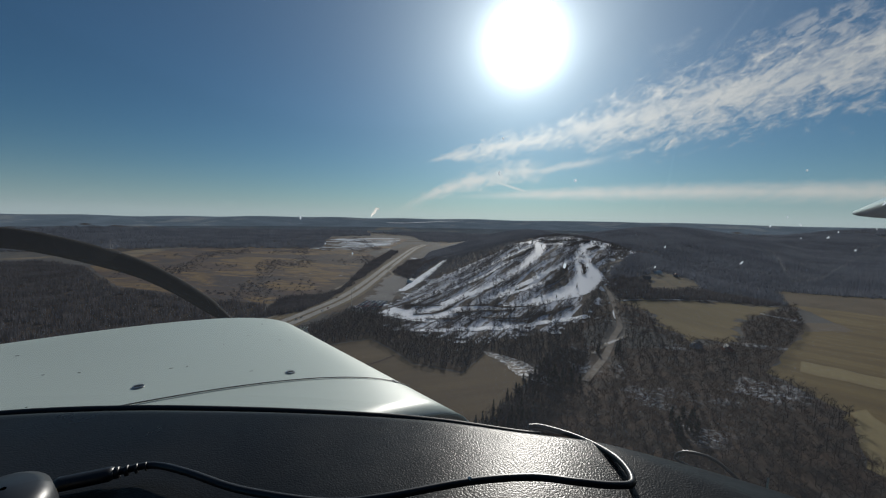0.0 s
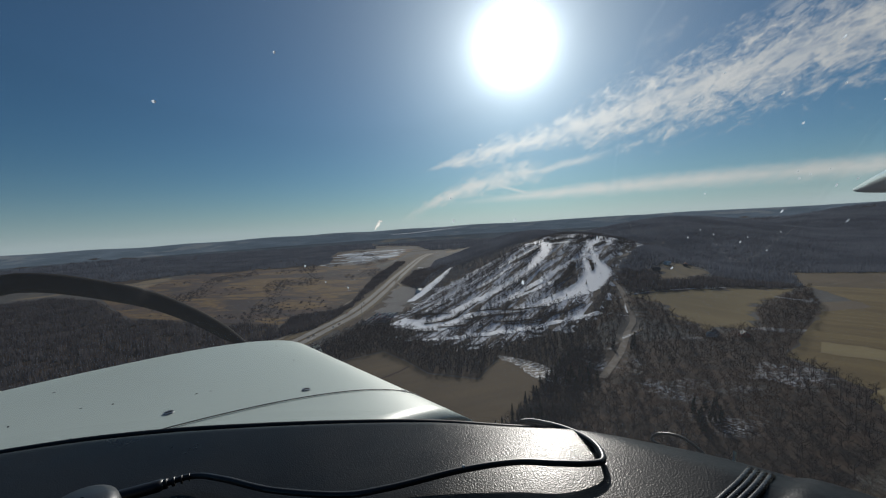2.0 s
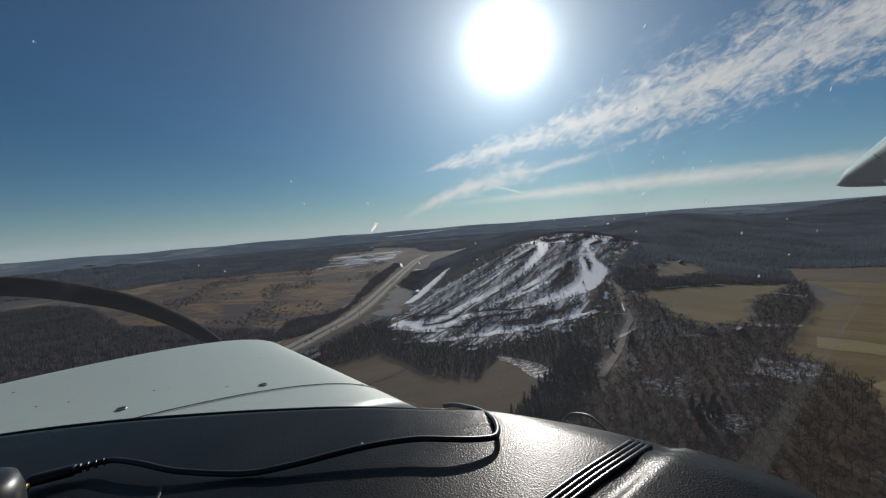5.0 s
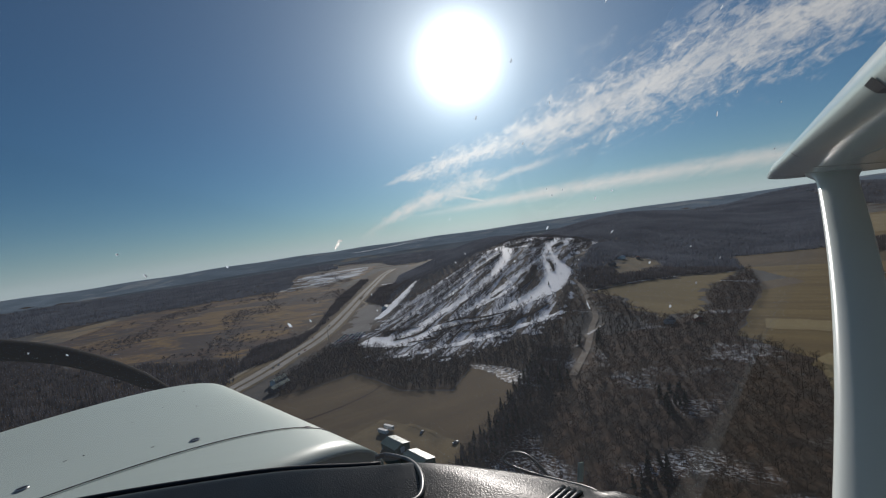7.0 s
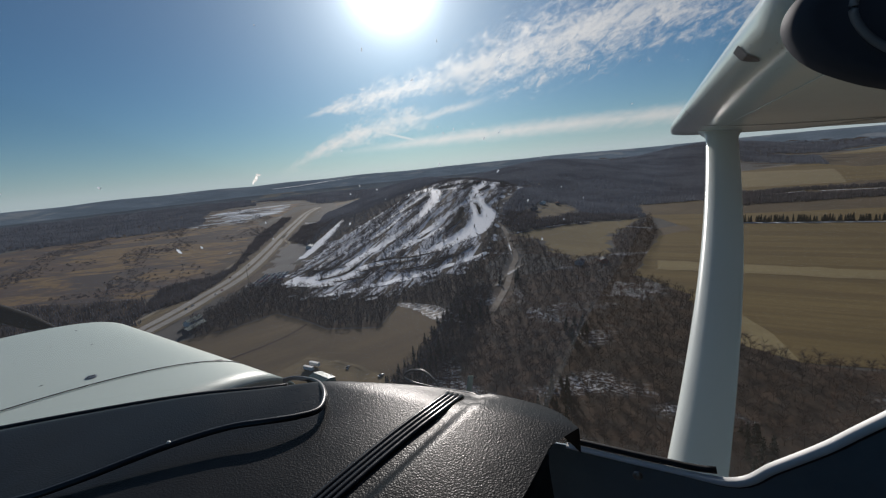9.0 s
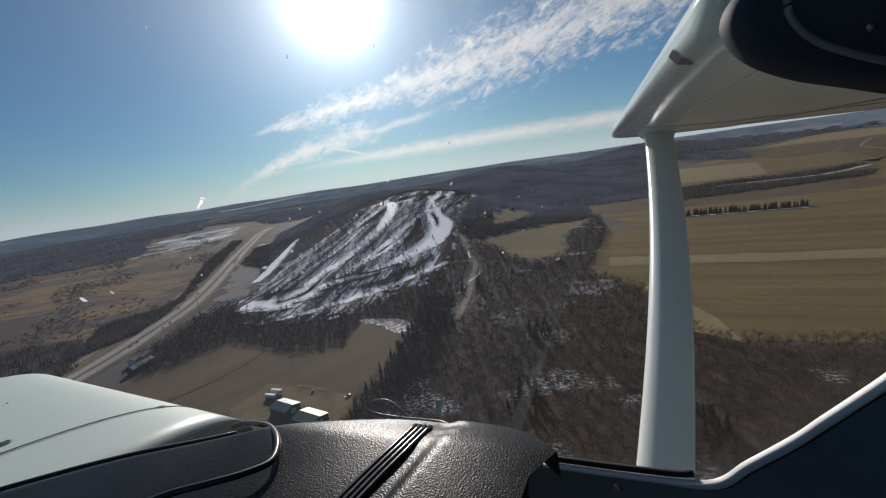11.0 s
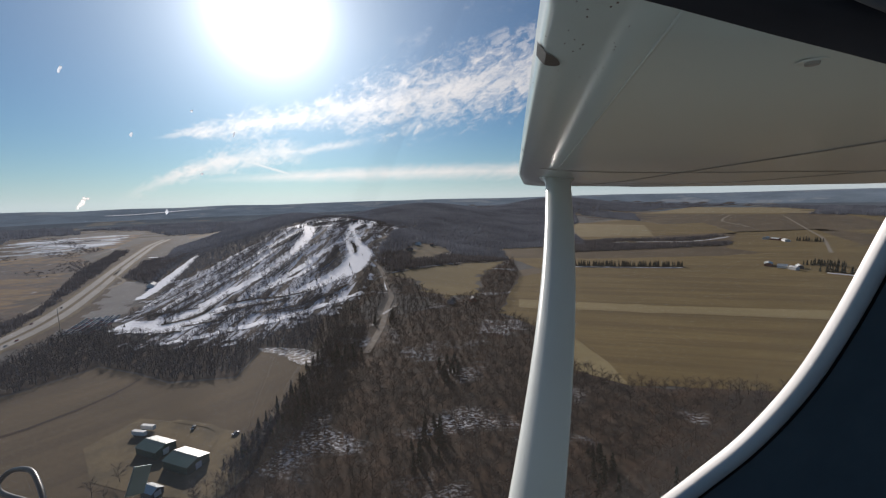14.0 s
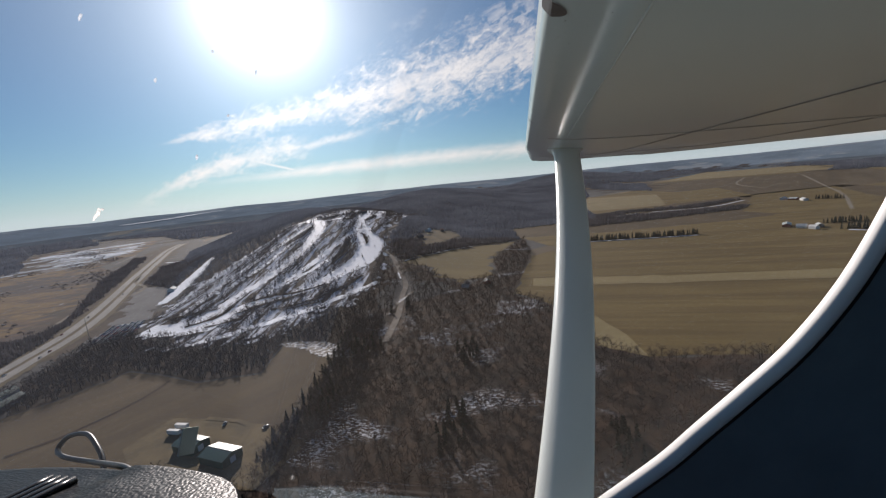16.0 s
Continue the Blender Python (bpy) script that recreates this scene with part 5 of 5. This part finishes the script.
def section(lead, chord, z, thick=0.12, camber=0.02):
    """An aerofoil's outline as (y, z): from the trailing edge over the top to the nose and back below."""
    top, low = [], []
    for a in np.linspace(0, math.pi, 22):
        c = (1 - math.cos(a)) / 2
        t = 5 * thick * (0.2969 * math.sqrt(c) - 0.126 * c - 0.3516 * c * c + 0.2843 * c ** 3 - 0.1036 * c ** 4)
        m = camber * 4 * c * (1 - c)
        droop = 0.066 * c
        top.append((lead - c * chord, z + (m + t - droop) * chord))
        low.append((lead - c * chord, z + (m - t * 0.62 - droop) * chord))
    return top[::-1] + low[1:-1]


def wing():
    rows = []
    stations = [(0.30, -0.100, 1.60, 0.086), (1.0, -0.088, 1.60, 0.073), (2.3, -0.070, 1.60, 0.056), (3.6, -0.090, 1.40, 0.058), (4.75, -0.110, 1.22, 0.062),
                (4.95, -0.14, 1.14, 0.062), (5.03, -0.25, 0.90, 0.062)]
    for r in np.concatenate([np.linspace(0.30, 4.75, 40), [4.85, 4.95, 5.0, 5.03]]):
        lead, chord, z = (float(np.interp(r, [s[0] for s in stations], [s[k] for s in stations])) for k in (1, 2, 3))
        thin = 0.115 if r < 4.8 else 0.115 * (1 - 0.75 * (r - 4.8) / 0.23)
        rows.append([(float(r), y, zz) for y, zz in section(lead, chord, z, thin)])
    v, f = loft(rows, True)
    f.append(tuple(range(len(rows[0])))[::-1])
    f.append(tuple(len(v) - len(rows[0]) + i for i in range(len(rows[0]))))
    ob = mesh_object("wing", v, f, M_WING, CRAFT, True)
    tagged(ob, "glossy white wing, underside with rivet and panel lines")

    def low_z(r, y):
        lead, chord, z = (float(np.interp(r, [s[0] for s in stations], [s[k] for s in stations])) for k in (1, 2, 3))
        pts = section(lead, chord, z, 0.115)
        low = pts[21:]
        return float(np.interp(-y, [-p[0] for p in low], [p[1] for p in low]))

    for a, b, w, name in (((0.36, -0.175), (1.98, -0.215), 0.0014, "lap_seam"), ((0.5, -0.62), (4.6, -0.50), 0.0022, "panel_seam"), ((1.55, -0.15), (1.55, -1.2), 0.0016, "panel_seam"), ((2.9, -0.15), (2.9, -1.1), 0.0016, "panel_seam"),
                          ((0.6, -1.12), (2.5, -1.12), 0.002, "flap_gap"), ((2.55, -1.12), (4.7, -0.92), 0.002, "aileron_gap")):
        pts = [Vector((a[0] + (b[0] - a[0]) * t, a[1] + (b[1] - a[1]) * t, 0)) for t in np.linspace(0, 1, 40)]
        pts = [Vector((p.x, p.y, low_z(p.x, p.y) - 0.0010)) for p in pts]
        vv, ff = tube(pts, w, 6, True, 0.6)
        mesh_object(name, vv, ff, M_WING if name == "lap_seam" else M_SEAMGREY, ob, True)
    # fresh-air scoop and small vent in the leading edge
    for r, size, name in ((0.50, 0.016, "air_scoop"), (1.22, 0.009, "stall_vent")):
        lead = float(np.interp(r, [s[0] for s in stations], [s[1] for s in stations]))
        z = float(np.interp(r, [s[0] for s in stations], [s[3] for s in stations]))
        bm = bmesh.new()
        rows = []
        for t in np.linspace(0, 1, 12):
            y, half = lead - 0.002 - 1.25 * size * t, size * math.sqrt(max(0.02, 1 - t * t))
            rows.append([(q, y, low_z(q, y) - 0.0012) for q in np.linspace(r - half, r + half, 7)])
        grid = [[bm.verts.new(q) for q in row] for row in rows]
        for a, b in zip(grid, grid[1:]):
            for n in range(6):
                bm.faces.new((a[n], a[n + 1], b[n + 1], b[n]))
        part(name, bm, M_BLACK, ob, "dark vent opening in the leading edge")
    for radius, high, name in ((0.0100, 0.0006, "drain_plate"), (0.0046, 0.0026, "drain_valve")):
        bm = bmesh.new()
        bmesh.ops.create_cone(bm, cap_ends=True, segments=28, radius1=radius * 0.9, radius2=radius, depth=high, matrix=Matrix.Translation((0.452, -0.286, low_z(0.452, -0.286) - high / 2)))
        part(name, bm, M_WING if name == "drain_plate" else M_SEAMGREY, ob, "round fuel drain fitting")
    rng = random.Random(12)
    for i in range(110):
        r = 0.35 + 1.4 * rng.random() ** 1.8
        lead = float(np.interp(r, [s[0] for s in stations], [s[1] for s in stations]))
        z = float(np.interp(r, [s[0] for s in stations], [s[3] for s in stations]))
        y = lead - rng.uniform(0.002, 0.06)
        bm = bmesh.new()
        bmesh.ops.create_icosphere(bm, subdivisions=1, radius=1.0, matrix=Matrix.Translation((r, y, low_z(r, y))) @ Matrix.Diagonal((rng.uniform(.0006, .0014), rng.uniform(.0005, .0010), 0.0004, 1)))
        part("bug_speck", bm, M_SPECK, ob)
    return low_z


M_SEAMGREY = plain("seam_shadow_grey", (0.30, 0.30, 0.28), 0.7, 0.0, 0.3, 0.1, 10.0)
M_SPECK = plain("dried_bug_brown", (0.10, 0.07, 0.05), 0.8, 0.0, 0.2, 0.1, 90.0)
LOW_Z = wing()


def strut():
    top, low = Vector((2.06, -0.25, LOW_Z(2.06, -0.25) + 0.01)), Vector((0.41, -0.02, -0.90))
    axis = (low - top).normalized()
    chord_dir = (Vector((0, 1, 0)) - axis * axis.y).normalized()
    thick_dir = axis.cross(chord_dir).normalized()
    rows = []
    for t in np.concatenate([[0, 0.008, 0.02, 0.035, 0.055], np.linspace(0.08, 1.0, 30)]):
        p = top.lerp(low, float(t)) + Vector((0.030, -0.044, 0.0)) * math.sin(math.pi * float(t))
        flare = 1 + 0.55 * max(0.0, 1 - t / 0.05) ** 2
        row = []
        for a in np.linspace(0, 2 * math.pi, 28, endpoint=False):
            c = math.cos(a)
            w = 0.024 * math.sin(a) * (1 + 0.35 * c)
            row.append(tuple(p + chord_dir * (c * 0.054 * flare) + thick_dir * (w * (1 + 1.2 * (flare - 1)))))
        rows.append(row)
    v, f = loft(rows, True)
    f.append(tuple(len(v) - 28 + i for i in range(28)))
    ob = mesh_object("wing_strut", v, f, M_STRUT, CRAFT, True)
    tagged(ob, "white streamlined wing strut")


M_STRUT = plain("strut_white_paint", (0.80, 0.84, 0.80), 0.25, 0.0, 0.55, 0.06, 2.5)
strut()

# side window: outline of the opening as (y, z)
SILL = [(0.10, -0.222), (0.023, -0.2145), (-0.04, -0.2145), (-0.078, -0.212), (-0.096, -0.196), (-0.117, -0.177), (-0.130, -0.163), (-0.144, -0.148), (-0.158, -0.132),
        (-0.171, -0.112), (-0.181, -0.090), (-0.192, -0.060), (-0.208, -0.018)]
HEAD = [(-0.240, 0.112), (-0.180, 0.098), (-0.136, 0.082), (-0.112, 0.071), (-0.096, 0.061), (-0.089, 0.051), (-0.090, 0.040), (-0.100, 0.027), (-0.118, 0.016), (-0.136, 0.009),
        (-0.165, -0.002), (-0.187, -0.010), (-0.208, -0.018)]
SIDE = 0.250


def side_wall():
    """The cabin's right side: the door below and behind the window, and the header above it."""
    low = [p for p in spline([(SIDE, y, z) for y, z in SILL], 50)]
    rows = [[(p.x + 0.001, p.y - 0.001, p.z - 0.0012) for p in low]]
    for depth, shift in ((0.002, 0.001), (0.006, 0.0015), (0.03, 0.006), (0.12, 0.016), (0.45, 0.03)):
        rows.append([(p.x + shift, p.y - depth * (1.0 if p.y < -0.09 else 0.15) * min(1.0, max(0.0, -0.06 - p.y) * 12 + 0.1),
                      p.z - depth * (1.0 - 0.75 * min(1.0, max(0.0, -0.09 - p.y) * 9))) for p in low])
    v, f = loft(rows)
    door = mesh_object("door_panel", v, f, M_PANEL, CRAFT, True)
    mod = door.modifiers.new("skin", "SOLIDIFY")
    mod.thickness, mod.offset = 0.002, 1
    tagged(door, "dark blue door lining below the side window")
    trim = spline([(SIDE, y, z) for y, z in SILL[1:]], 70)

    def beside(k, away, r):
        """A point next to the trim's line: away from the opening, and r metres out."""
        d = (trim[min(k + 1, 69)] - trim[max(k - 1, 0)]).normalized()
        n = Vector((0, d.z, -d.y))
        away *= 0.35 + 0.65 * float(ease((-0.05 - trim[k].y) / 0.04))
        return tuple(trim[k] - n * away + Vector((r, 0, 0))) if n.z > 0 or n.y > 0 else tuple(trim[k] + n * away + Vector((r, 0, 0)))

    rows = [[beside(k, away, r) for k in range(70)] for away, r in ((0.0, 0.0030), (0.0, 0.0), (0.0006, -0.0010), (0.0020, -0.0017), (0.0036, -0.0019), (0.0042, -0.0014), (0.0044, 0.0), (0.0044, 0.005))]
    vv, ff = loft(rows)
    mesh_object("window_trim", vv, ff, M_TRIM, door, True)
    vv, ff = tube([beside(k, 0.0056, 0.0020) for k in range(70)], 0.0018, 8)
    mesh_object("window_seal", vv, ff, M_BLACK, door, True)
    vv, ff = tube([Vector(beside(k, -0.0040, 0.005)) for k in range(12)], 0.0022, 8)
    mesh_object("window_seal", vv, ff, M_BLACK, door, True)
    for y in (-0.025, 0.06):
        bm = bmesh.new()
        bmesh.ops.create_uvsphere(bm, u_segments=14, v_segments=8, radius=0.0032, matrix=Matrix.Translation((SIDE - 0.006, y, -0.2205)) @ Matrix.Diagonal((0.6, 1, 1, 1)))
        part("screw", bm, M_STEEL, door, "small steel trim screw")
    high = spline([(SIDE, y, z) for y, z in HEAD], 70)
    mid = Vector((SIDE, -0.30, 0.045))
    rows = [[tuple(mid + (p - mid) * s - Vector((x, 0, 0))) for p in high]
            for s, x in ((1.0, -0.012), (1.0, 0.0), (0.985, 0.006), (0.955, 0.009), (0.925, 0.008), (0.90, 0.012), (0.70, 0.016), (0.40, 0.018), (0.02, 0.020))]
    v, f = loft(rows)
    head = mesh_object("door_header", v, f, M_HEAD, CRAFT, True)
    tagged(head, "dark padded lining above the side window")
    vv, ff = tube([mid + (p - mid) * (0.905 + 0.085 * float(ease((-0.115 - p.y) / 0.08)) * (p.z < 0.04)) - Vector((0.0118, 0, 0)) for p in high], 0.0017, 8, True)
    mesh_object("welt", vv, ff, M_WELT, head, True)
    # round air vent: a smoky sleeve turned from a profile, a dark ball in it, and a screw ahead of it
    rows = [[(0.232 - out, -0.170 + rad * math.cos(a), 0.047 + rad * math.sin(a)) for a in np.linspace(0, 2 * math.pi, 41)]
            for rad, out in ((0.0300, 0.0), (0.0285, 0.004), (0.0270, 0.005), (0.0262, 0.016), (0.0250, 0.018), (0.0225, 0.018), (0.0215, 0.016), (0.0205, 0.004), (0.002, 0.002))]
    vv, ff = loft(rows)
    vent = mesh_object("air_vent", vv, ff, M_SLEEVE, head, True)
    tagged(vent, "round smoky grey air vent")
    bm = bmesh.new()
    bmesh.ops.create_uvsphere(bm, u_segments=24, v_segments=14, radius=0.0165, matrix=Matrix.Translation((0.226, -0.170, 0.047)) @ Matrix.Diagonal((0.7, 1, 1, 1)))
    part("vent_nozzle", bm, M_GLASSY, vent)
    bm = bmesh.new()
    bmesh.ops.create_uvsphere(bm, u_segments=14, v_segments=8, radius=0.0018, matrix=Matrix.Translation((0.2335, -0.1345, 0.0295)) @ Matrix.Diagonal((0.6, 1, 1, 1)))
    part("screw", bm, M_STEEL, head, "small steel lining screw")


M_SLEEVE = plain("smoky_plastic", (0.16, 0.19, 0.24), 0.12, 0.0, 0.6, 0.15, 60.0)
M_WELT = plain("grey_welt", (0.22, 0.23, 0.24), 0.4, 0.0, 0.5, 0.1, 40.0)
side_wall()


def cabin():
    """Roof, rear and floor that close the cabin behind the camera."""
    bm = bmesh.new()
    box(bm, -0.27, -0.70, 0.27, 1.06, 1.20, 0.05, 0.01)
    part("roof", bm, M_HEAD, CRAFT, "dark cabin roof lining")
    bm = bmesh.new()
    box(bm, -0.27, -1.32, -0.30, 1.06, 0.04, 1.2)
    part("rear_bulkhead", bm, M_HEAD, CRAFT, "dark rear cabin wall")
    bm = bmesh.new()
    box(bm, -0.27, -0.45, -0.95, 1.10, 1.80, 0.04)
    part("cabin_floor", bm, M_HEAD, CRAFT, "dark cabin floor")
    bm = bmesh.new()
    box(bm, -0.80, -0.72, -0.30, 0.04, 1.15, 1.2)
    part("side_wall", bm, M_HEAD, CRAFT, "dark far side wall of the cabin")
    bm = bmesh.new()
    box(bm, 0.285, -0.86, -0.35, 0.04, 0.90, 1.2)
    part("side_wall", bm, M_PANEL, CRAFT, "dark blue rear side wall")
    bm = bmesh.new()
    box(bm, -0.22, 0.06, -0.42, 0.74, 0.03, 0.44)
    part("instrument_panel", bm, M_BLACK, CRAFT, "black instrument panel under the glareshield")


cabin()


def screens():
    """The windscreen over the glareshield, with dried insect marks, and the side pane."""
    far = spline([(x, y, 0) for x, y in EDGE], 63)
    low = [Vector((0.262, 0.060, -0.2145))] + [Vector((p.x + 0.004, p.y + 0.004, float(shield_z(p.x, p.y)) - 0.008)) for p in far[4:63]]
    top = [Vector((0.262, -0.089, 0.063))] + [Vector((0.246 - 1.0 * (i / 58) ** 1.2, -0.080, 0.072 + 0.11 * min(1.0, i / 6))) for i in range(59)]

    def at(i, t):
        i = min(max(i, 0), 58.999)
        j, u = int(i), i - int(i)
        a, b = low[j].lerp(low[j + 1], u), top[j].lerp(top[j + 1], u)
        return a.lerp(b, t) + Vector((0.25, 0.97, 0.4)) * (0.035 * math.sin(math.pi * t) * min(1.0, i / 8))

    v, f = loft([[tuple(at(i, t)) for i in range(60)] for t in np.linspace(0, 1, 16)])
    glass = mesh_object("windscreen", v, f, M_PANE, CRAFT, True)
    glass.visible_shadow = False
    tagged(glass, "clear curved windscreen with dried insect marks")
    rng = random.Random(31)
    for k in range(110):
        i, t = rng.uniform(3, 44), rng.uniform(0.34, 0.95)
        p, up, side = at(i, t), (at(i, t + 0.02) - at(i, t)).normalized(), (at(i + 0.3, t) - at(i, t)).normalized()
        big = rng.random() < 0.04
        w = rng.uniform(0.0005, 0.0008) if big else rng.uniform(0.0002, 0.0005)
        h = w * rng.uniform(1.2, 3.2)
        nrm = up.cross(side).normalized()
        lean = rng.uniform(-0.5, 0.5)
        a, b = up * math.cos(lean) + side * math.sin(lean), side * math.cos(lean) - up * math.sin(lean)
        ring = [p + a * (math.sin(q) * h * rng.uniform(0.6, 1.2)) + b * (math.cos(q) * w * rng.uniform(0.6, 1.2)) for q in np.linspace(0, 2 * math.pi, 11)[:-1]]
        bm = bmesh.new()
        lower = [bm.verts.new(q) for q in ring]
        peak = [bm.verts.new(p.lerp(q, 0.6) + nrm * 0.0004) for q in ring]
        for s in range(10):
            bm.faces.new((lower[s], lower[(s + 1) % 10], peak[(s + 1) % 10], peak[s]))
        bm.faces.new(peak)
        part("insect_mark", bm, M_MARK, glass)
    sill = spline([(0, 0.060, -0.2145)] + [(0, y, z) for y, z in SILL[1:]], 40)
    head = spline([(0, y, z) for y, z in HEAD[5:]], 40)
    ring = [tuple(low[0])] + [(0.262, p.y - 0.022 * min(1.0, max(0.0, (-0.05 - p.y) * 14)), p.z - 0.020) for p in sill[2:]] + [(0.262, p.y, p.z + 0.012) for p in head[::-1][1:-2]] + [tuple(top[0])]
    bm = bmesh.new()
    face = bm.faces.new([bm.verts.new(q) for q in ring])
    bmesh.ops.triangulate(bm, faces=[face])
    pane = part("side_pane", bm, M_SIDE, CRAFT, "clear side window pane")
    pane.visible_shadow = False


def mark_material():
    m, k, s = surface("dried_insect_mark", 0.8, 0.0, 0.2)
    s.inputs["Base Color"].default_value = (0.70, 0.76, 0.82, 1)
    thin = k.add("ShaderNodeBsdfTranslucent", Color=(0.78, 0.86, 0.95, 1))
    both = k.add("ShaderNodeMixShader", Fac=0.65)
    k.put(s.outputs[0], both.inputs[1])
    k.put(thin.outputs[0], both.inputs[2])
    k.put(both.outputs[0], k.tree.nodes["Material Output"].inputs[0])
    return m


M_MARK = mark_material()
screens()


# ---- loose things on the glareshield ----
def laid(points):
    return [CRAFT.matrix_basis @ (Vector(p) + Vector((0, 0, dip(p[1])))) for p in points]


def cable():
    ob = empty("usb_cable", tuple(laid([(0.0, 0.30, -0.152)])[0]), 48)
    inv = ob.matrix_basis.inverted()
    line = spline([(-0.036, 0.3638, -0.1473), (-0.020, 0.356, -0.1465), (-0.009, 0.334, -0.1455), (0.006, 0.300, -0.1465), (0.031, 0.263, -0.1485), (0.050, 0.242, -0.1465), (0.085, 0.214, -0.1430),
                   (0.108, 0.191, -0.1415), (0.120, 0.172, -0.1415), (0.132, 0.158, -0.1430), (0.145, 0.153, -0.1450), (0.164, 0.168, -0.1470), (0.184, 0.198, -0.1545),
                   (0.191, 0.229, -0.1600), (0.187, 0.239, -0.1615)], 110)
    v, f = tube([inv @ p for p in laid(line)], 0.0019, 10)
    mesh_object("lead", v, f, M_CABLE, ob, True)
    rng = random.Random(2)
    ends = spline([(-0.058, 0.374, -0.1480), (-0.040, 0.3655, -0.1475), (-0.020, 0.356, -0.1465)], 20)
    for i in range(4):
        p = ends[12 + i * 2]
        vv, ff = tube([inv @ q for q in laid([p, p.lerp(ends[19], 0.12)])], 0.0031 - i * 0.0002, 10)
        mesh_object("strain_relief", vv, ff, M_CABLE, ob, True)
    vv, ff = tube([inv @ q for q in laid(ends[:13])], [0.0040] + [0.0048] * 11 + [0.0036], 10, True, 0.75)
    mesh_object("plug", vv, ff, M_CABLE, ob, True)
    bm = bmesh.new()
    q = inv @ laid([(0.0858, 0.2135, -0.1412)])[0]
    bmesh.ops.create_icosphere(bm, subdivisions=2, radius=0.0011, matrix=Matrix.Translation(q))
    part("lint", bm, M_TRIM, ob, "pale speck of lint")
    tagged(ob, "thin black cable looped over the glareshield", "cable")


cable()


def socket():
    ob = empty("power_adapter", tuple(laid([(-0.075, 0.335, -0.151)])[0]), 48)
    rows = []
    for z, r in ((0.0, 0.013), (0.006, 0.0165), (0.022, 0.0165), (0.029, 0.0148), (0.032, 0.010), (0.033, 0.001)):
        rows.append([(math.cos(a) * r, math.sin(a) * r * 1.4, z - 0.004) for a in np.linspace(0, 2 * math.pi, 26)])
    v, f = loft(rows)
    mesh_object("body", v, f, M_GREYPLASTIC, ob, True)
    vv, ff = tube([(0.012, 0.026, 0.004), (0.016, 0.030, 0.004)], 0.0025, 8)
    mesh_object("contact", vv, ff, M_BRASS, ob, True)
    tagged(ob, "rounded dark grey power adapter on the glareshield", "adapter")


M_GREYPLASTIC = plain("dark_grey_plastic", (0.022, 0.024, 0.027), 0.38, 0.0, 0.5, 0.1, 40.0)
M_BRASS = plain("brass_contact", (0.55, 0.40, 0.10), 0.25, 1.0, 0.5, 0.1, 90.0)
socket()


M_TAB = plain("pale_green_tape", (0.38, 0.50, 0.46), 0.5, 0.0, 0.4, 0.1, 60.0)


def loop_wire():
    ob = empty("antenna_wire", tuple(laid([(0.25, 0.15, -0.185)])[0]), 48)
    inv = ob.matrix_basis.inverted()
    line = spline([(0.2250, 0.110, -0.1765), (0.2290, 0.114, -0.1725), (0.2335, 0.122, -0.1685), (0.2385, 0.134, -0.1660), (0.2400, 0.148, -0.1685), (0.2375, 0.153, -0.1735),
                   (0.2330, 0.143, -0.1740), (0.2290, 0.121, -0.1730), (0.2210, 0.099, -0.1675), (0.2130, 0.080, -0.1615), (0.2080, 0.068, -0.1600)], 70)
    v, f = tube([inv @ p for p in laid(line)], 0.0011, 8)
    mesh_object("wire", v, f, M_CABLE, ob, True)
    bm = bmesh.new()
    q = inv @ laid([(0.262, 0.104, -0.186)])[0]
    box(bm, q.x, q.y, q.z, 0.010, 0.0008, 0.013, 0, Matrix.Rotation(0.5, 4, "Y"))
    part("tape_tab", bm, M_TAB, ob, "small pale green tape tab")
    tagged(ob, "thin black wire loop at the windscreen's foot", "wire")


loop_wire()
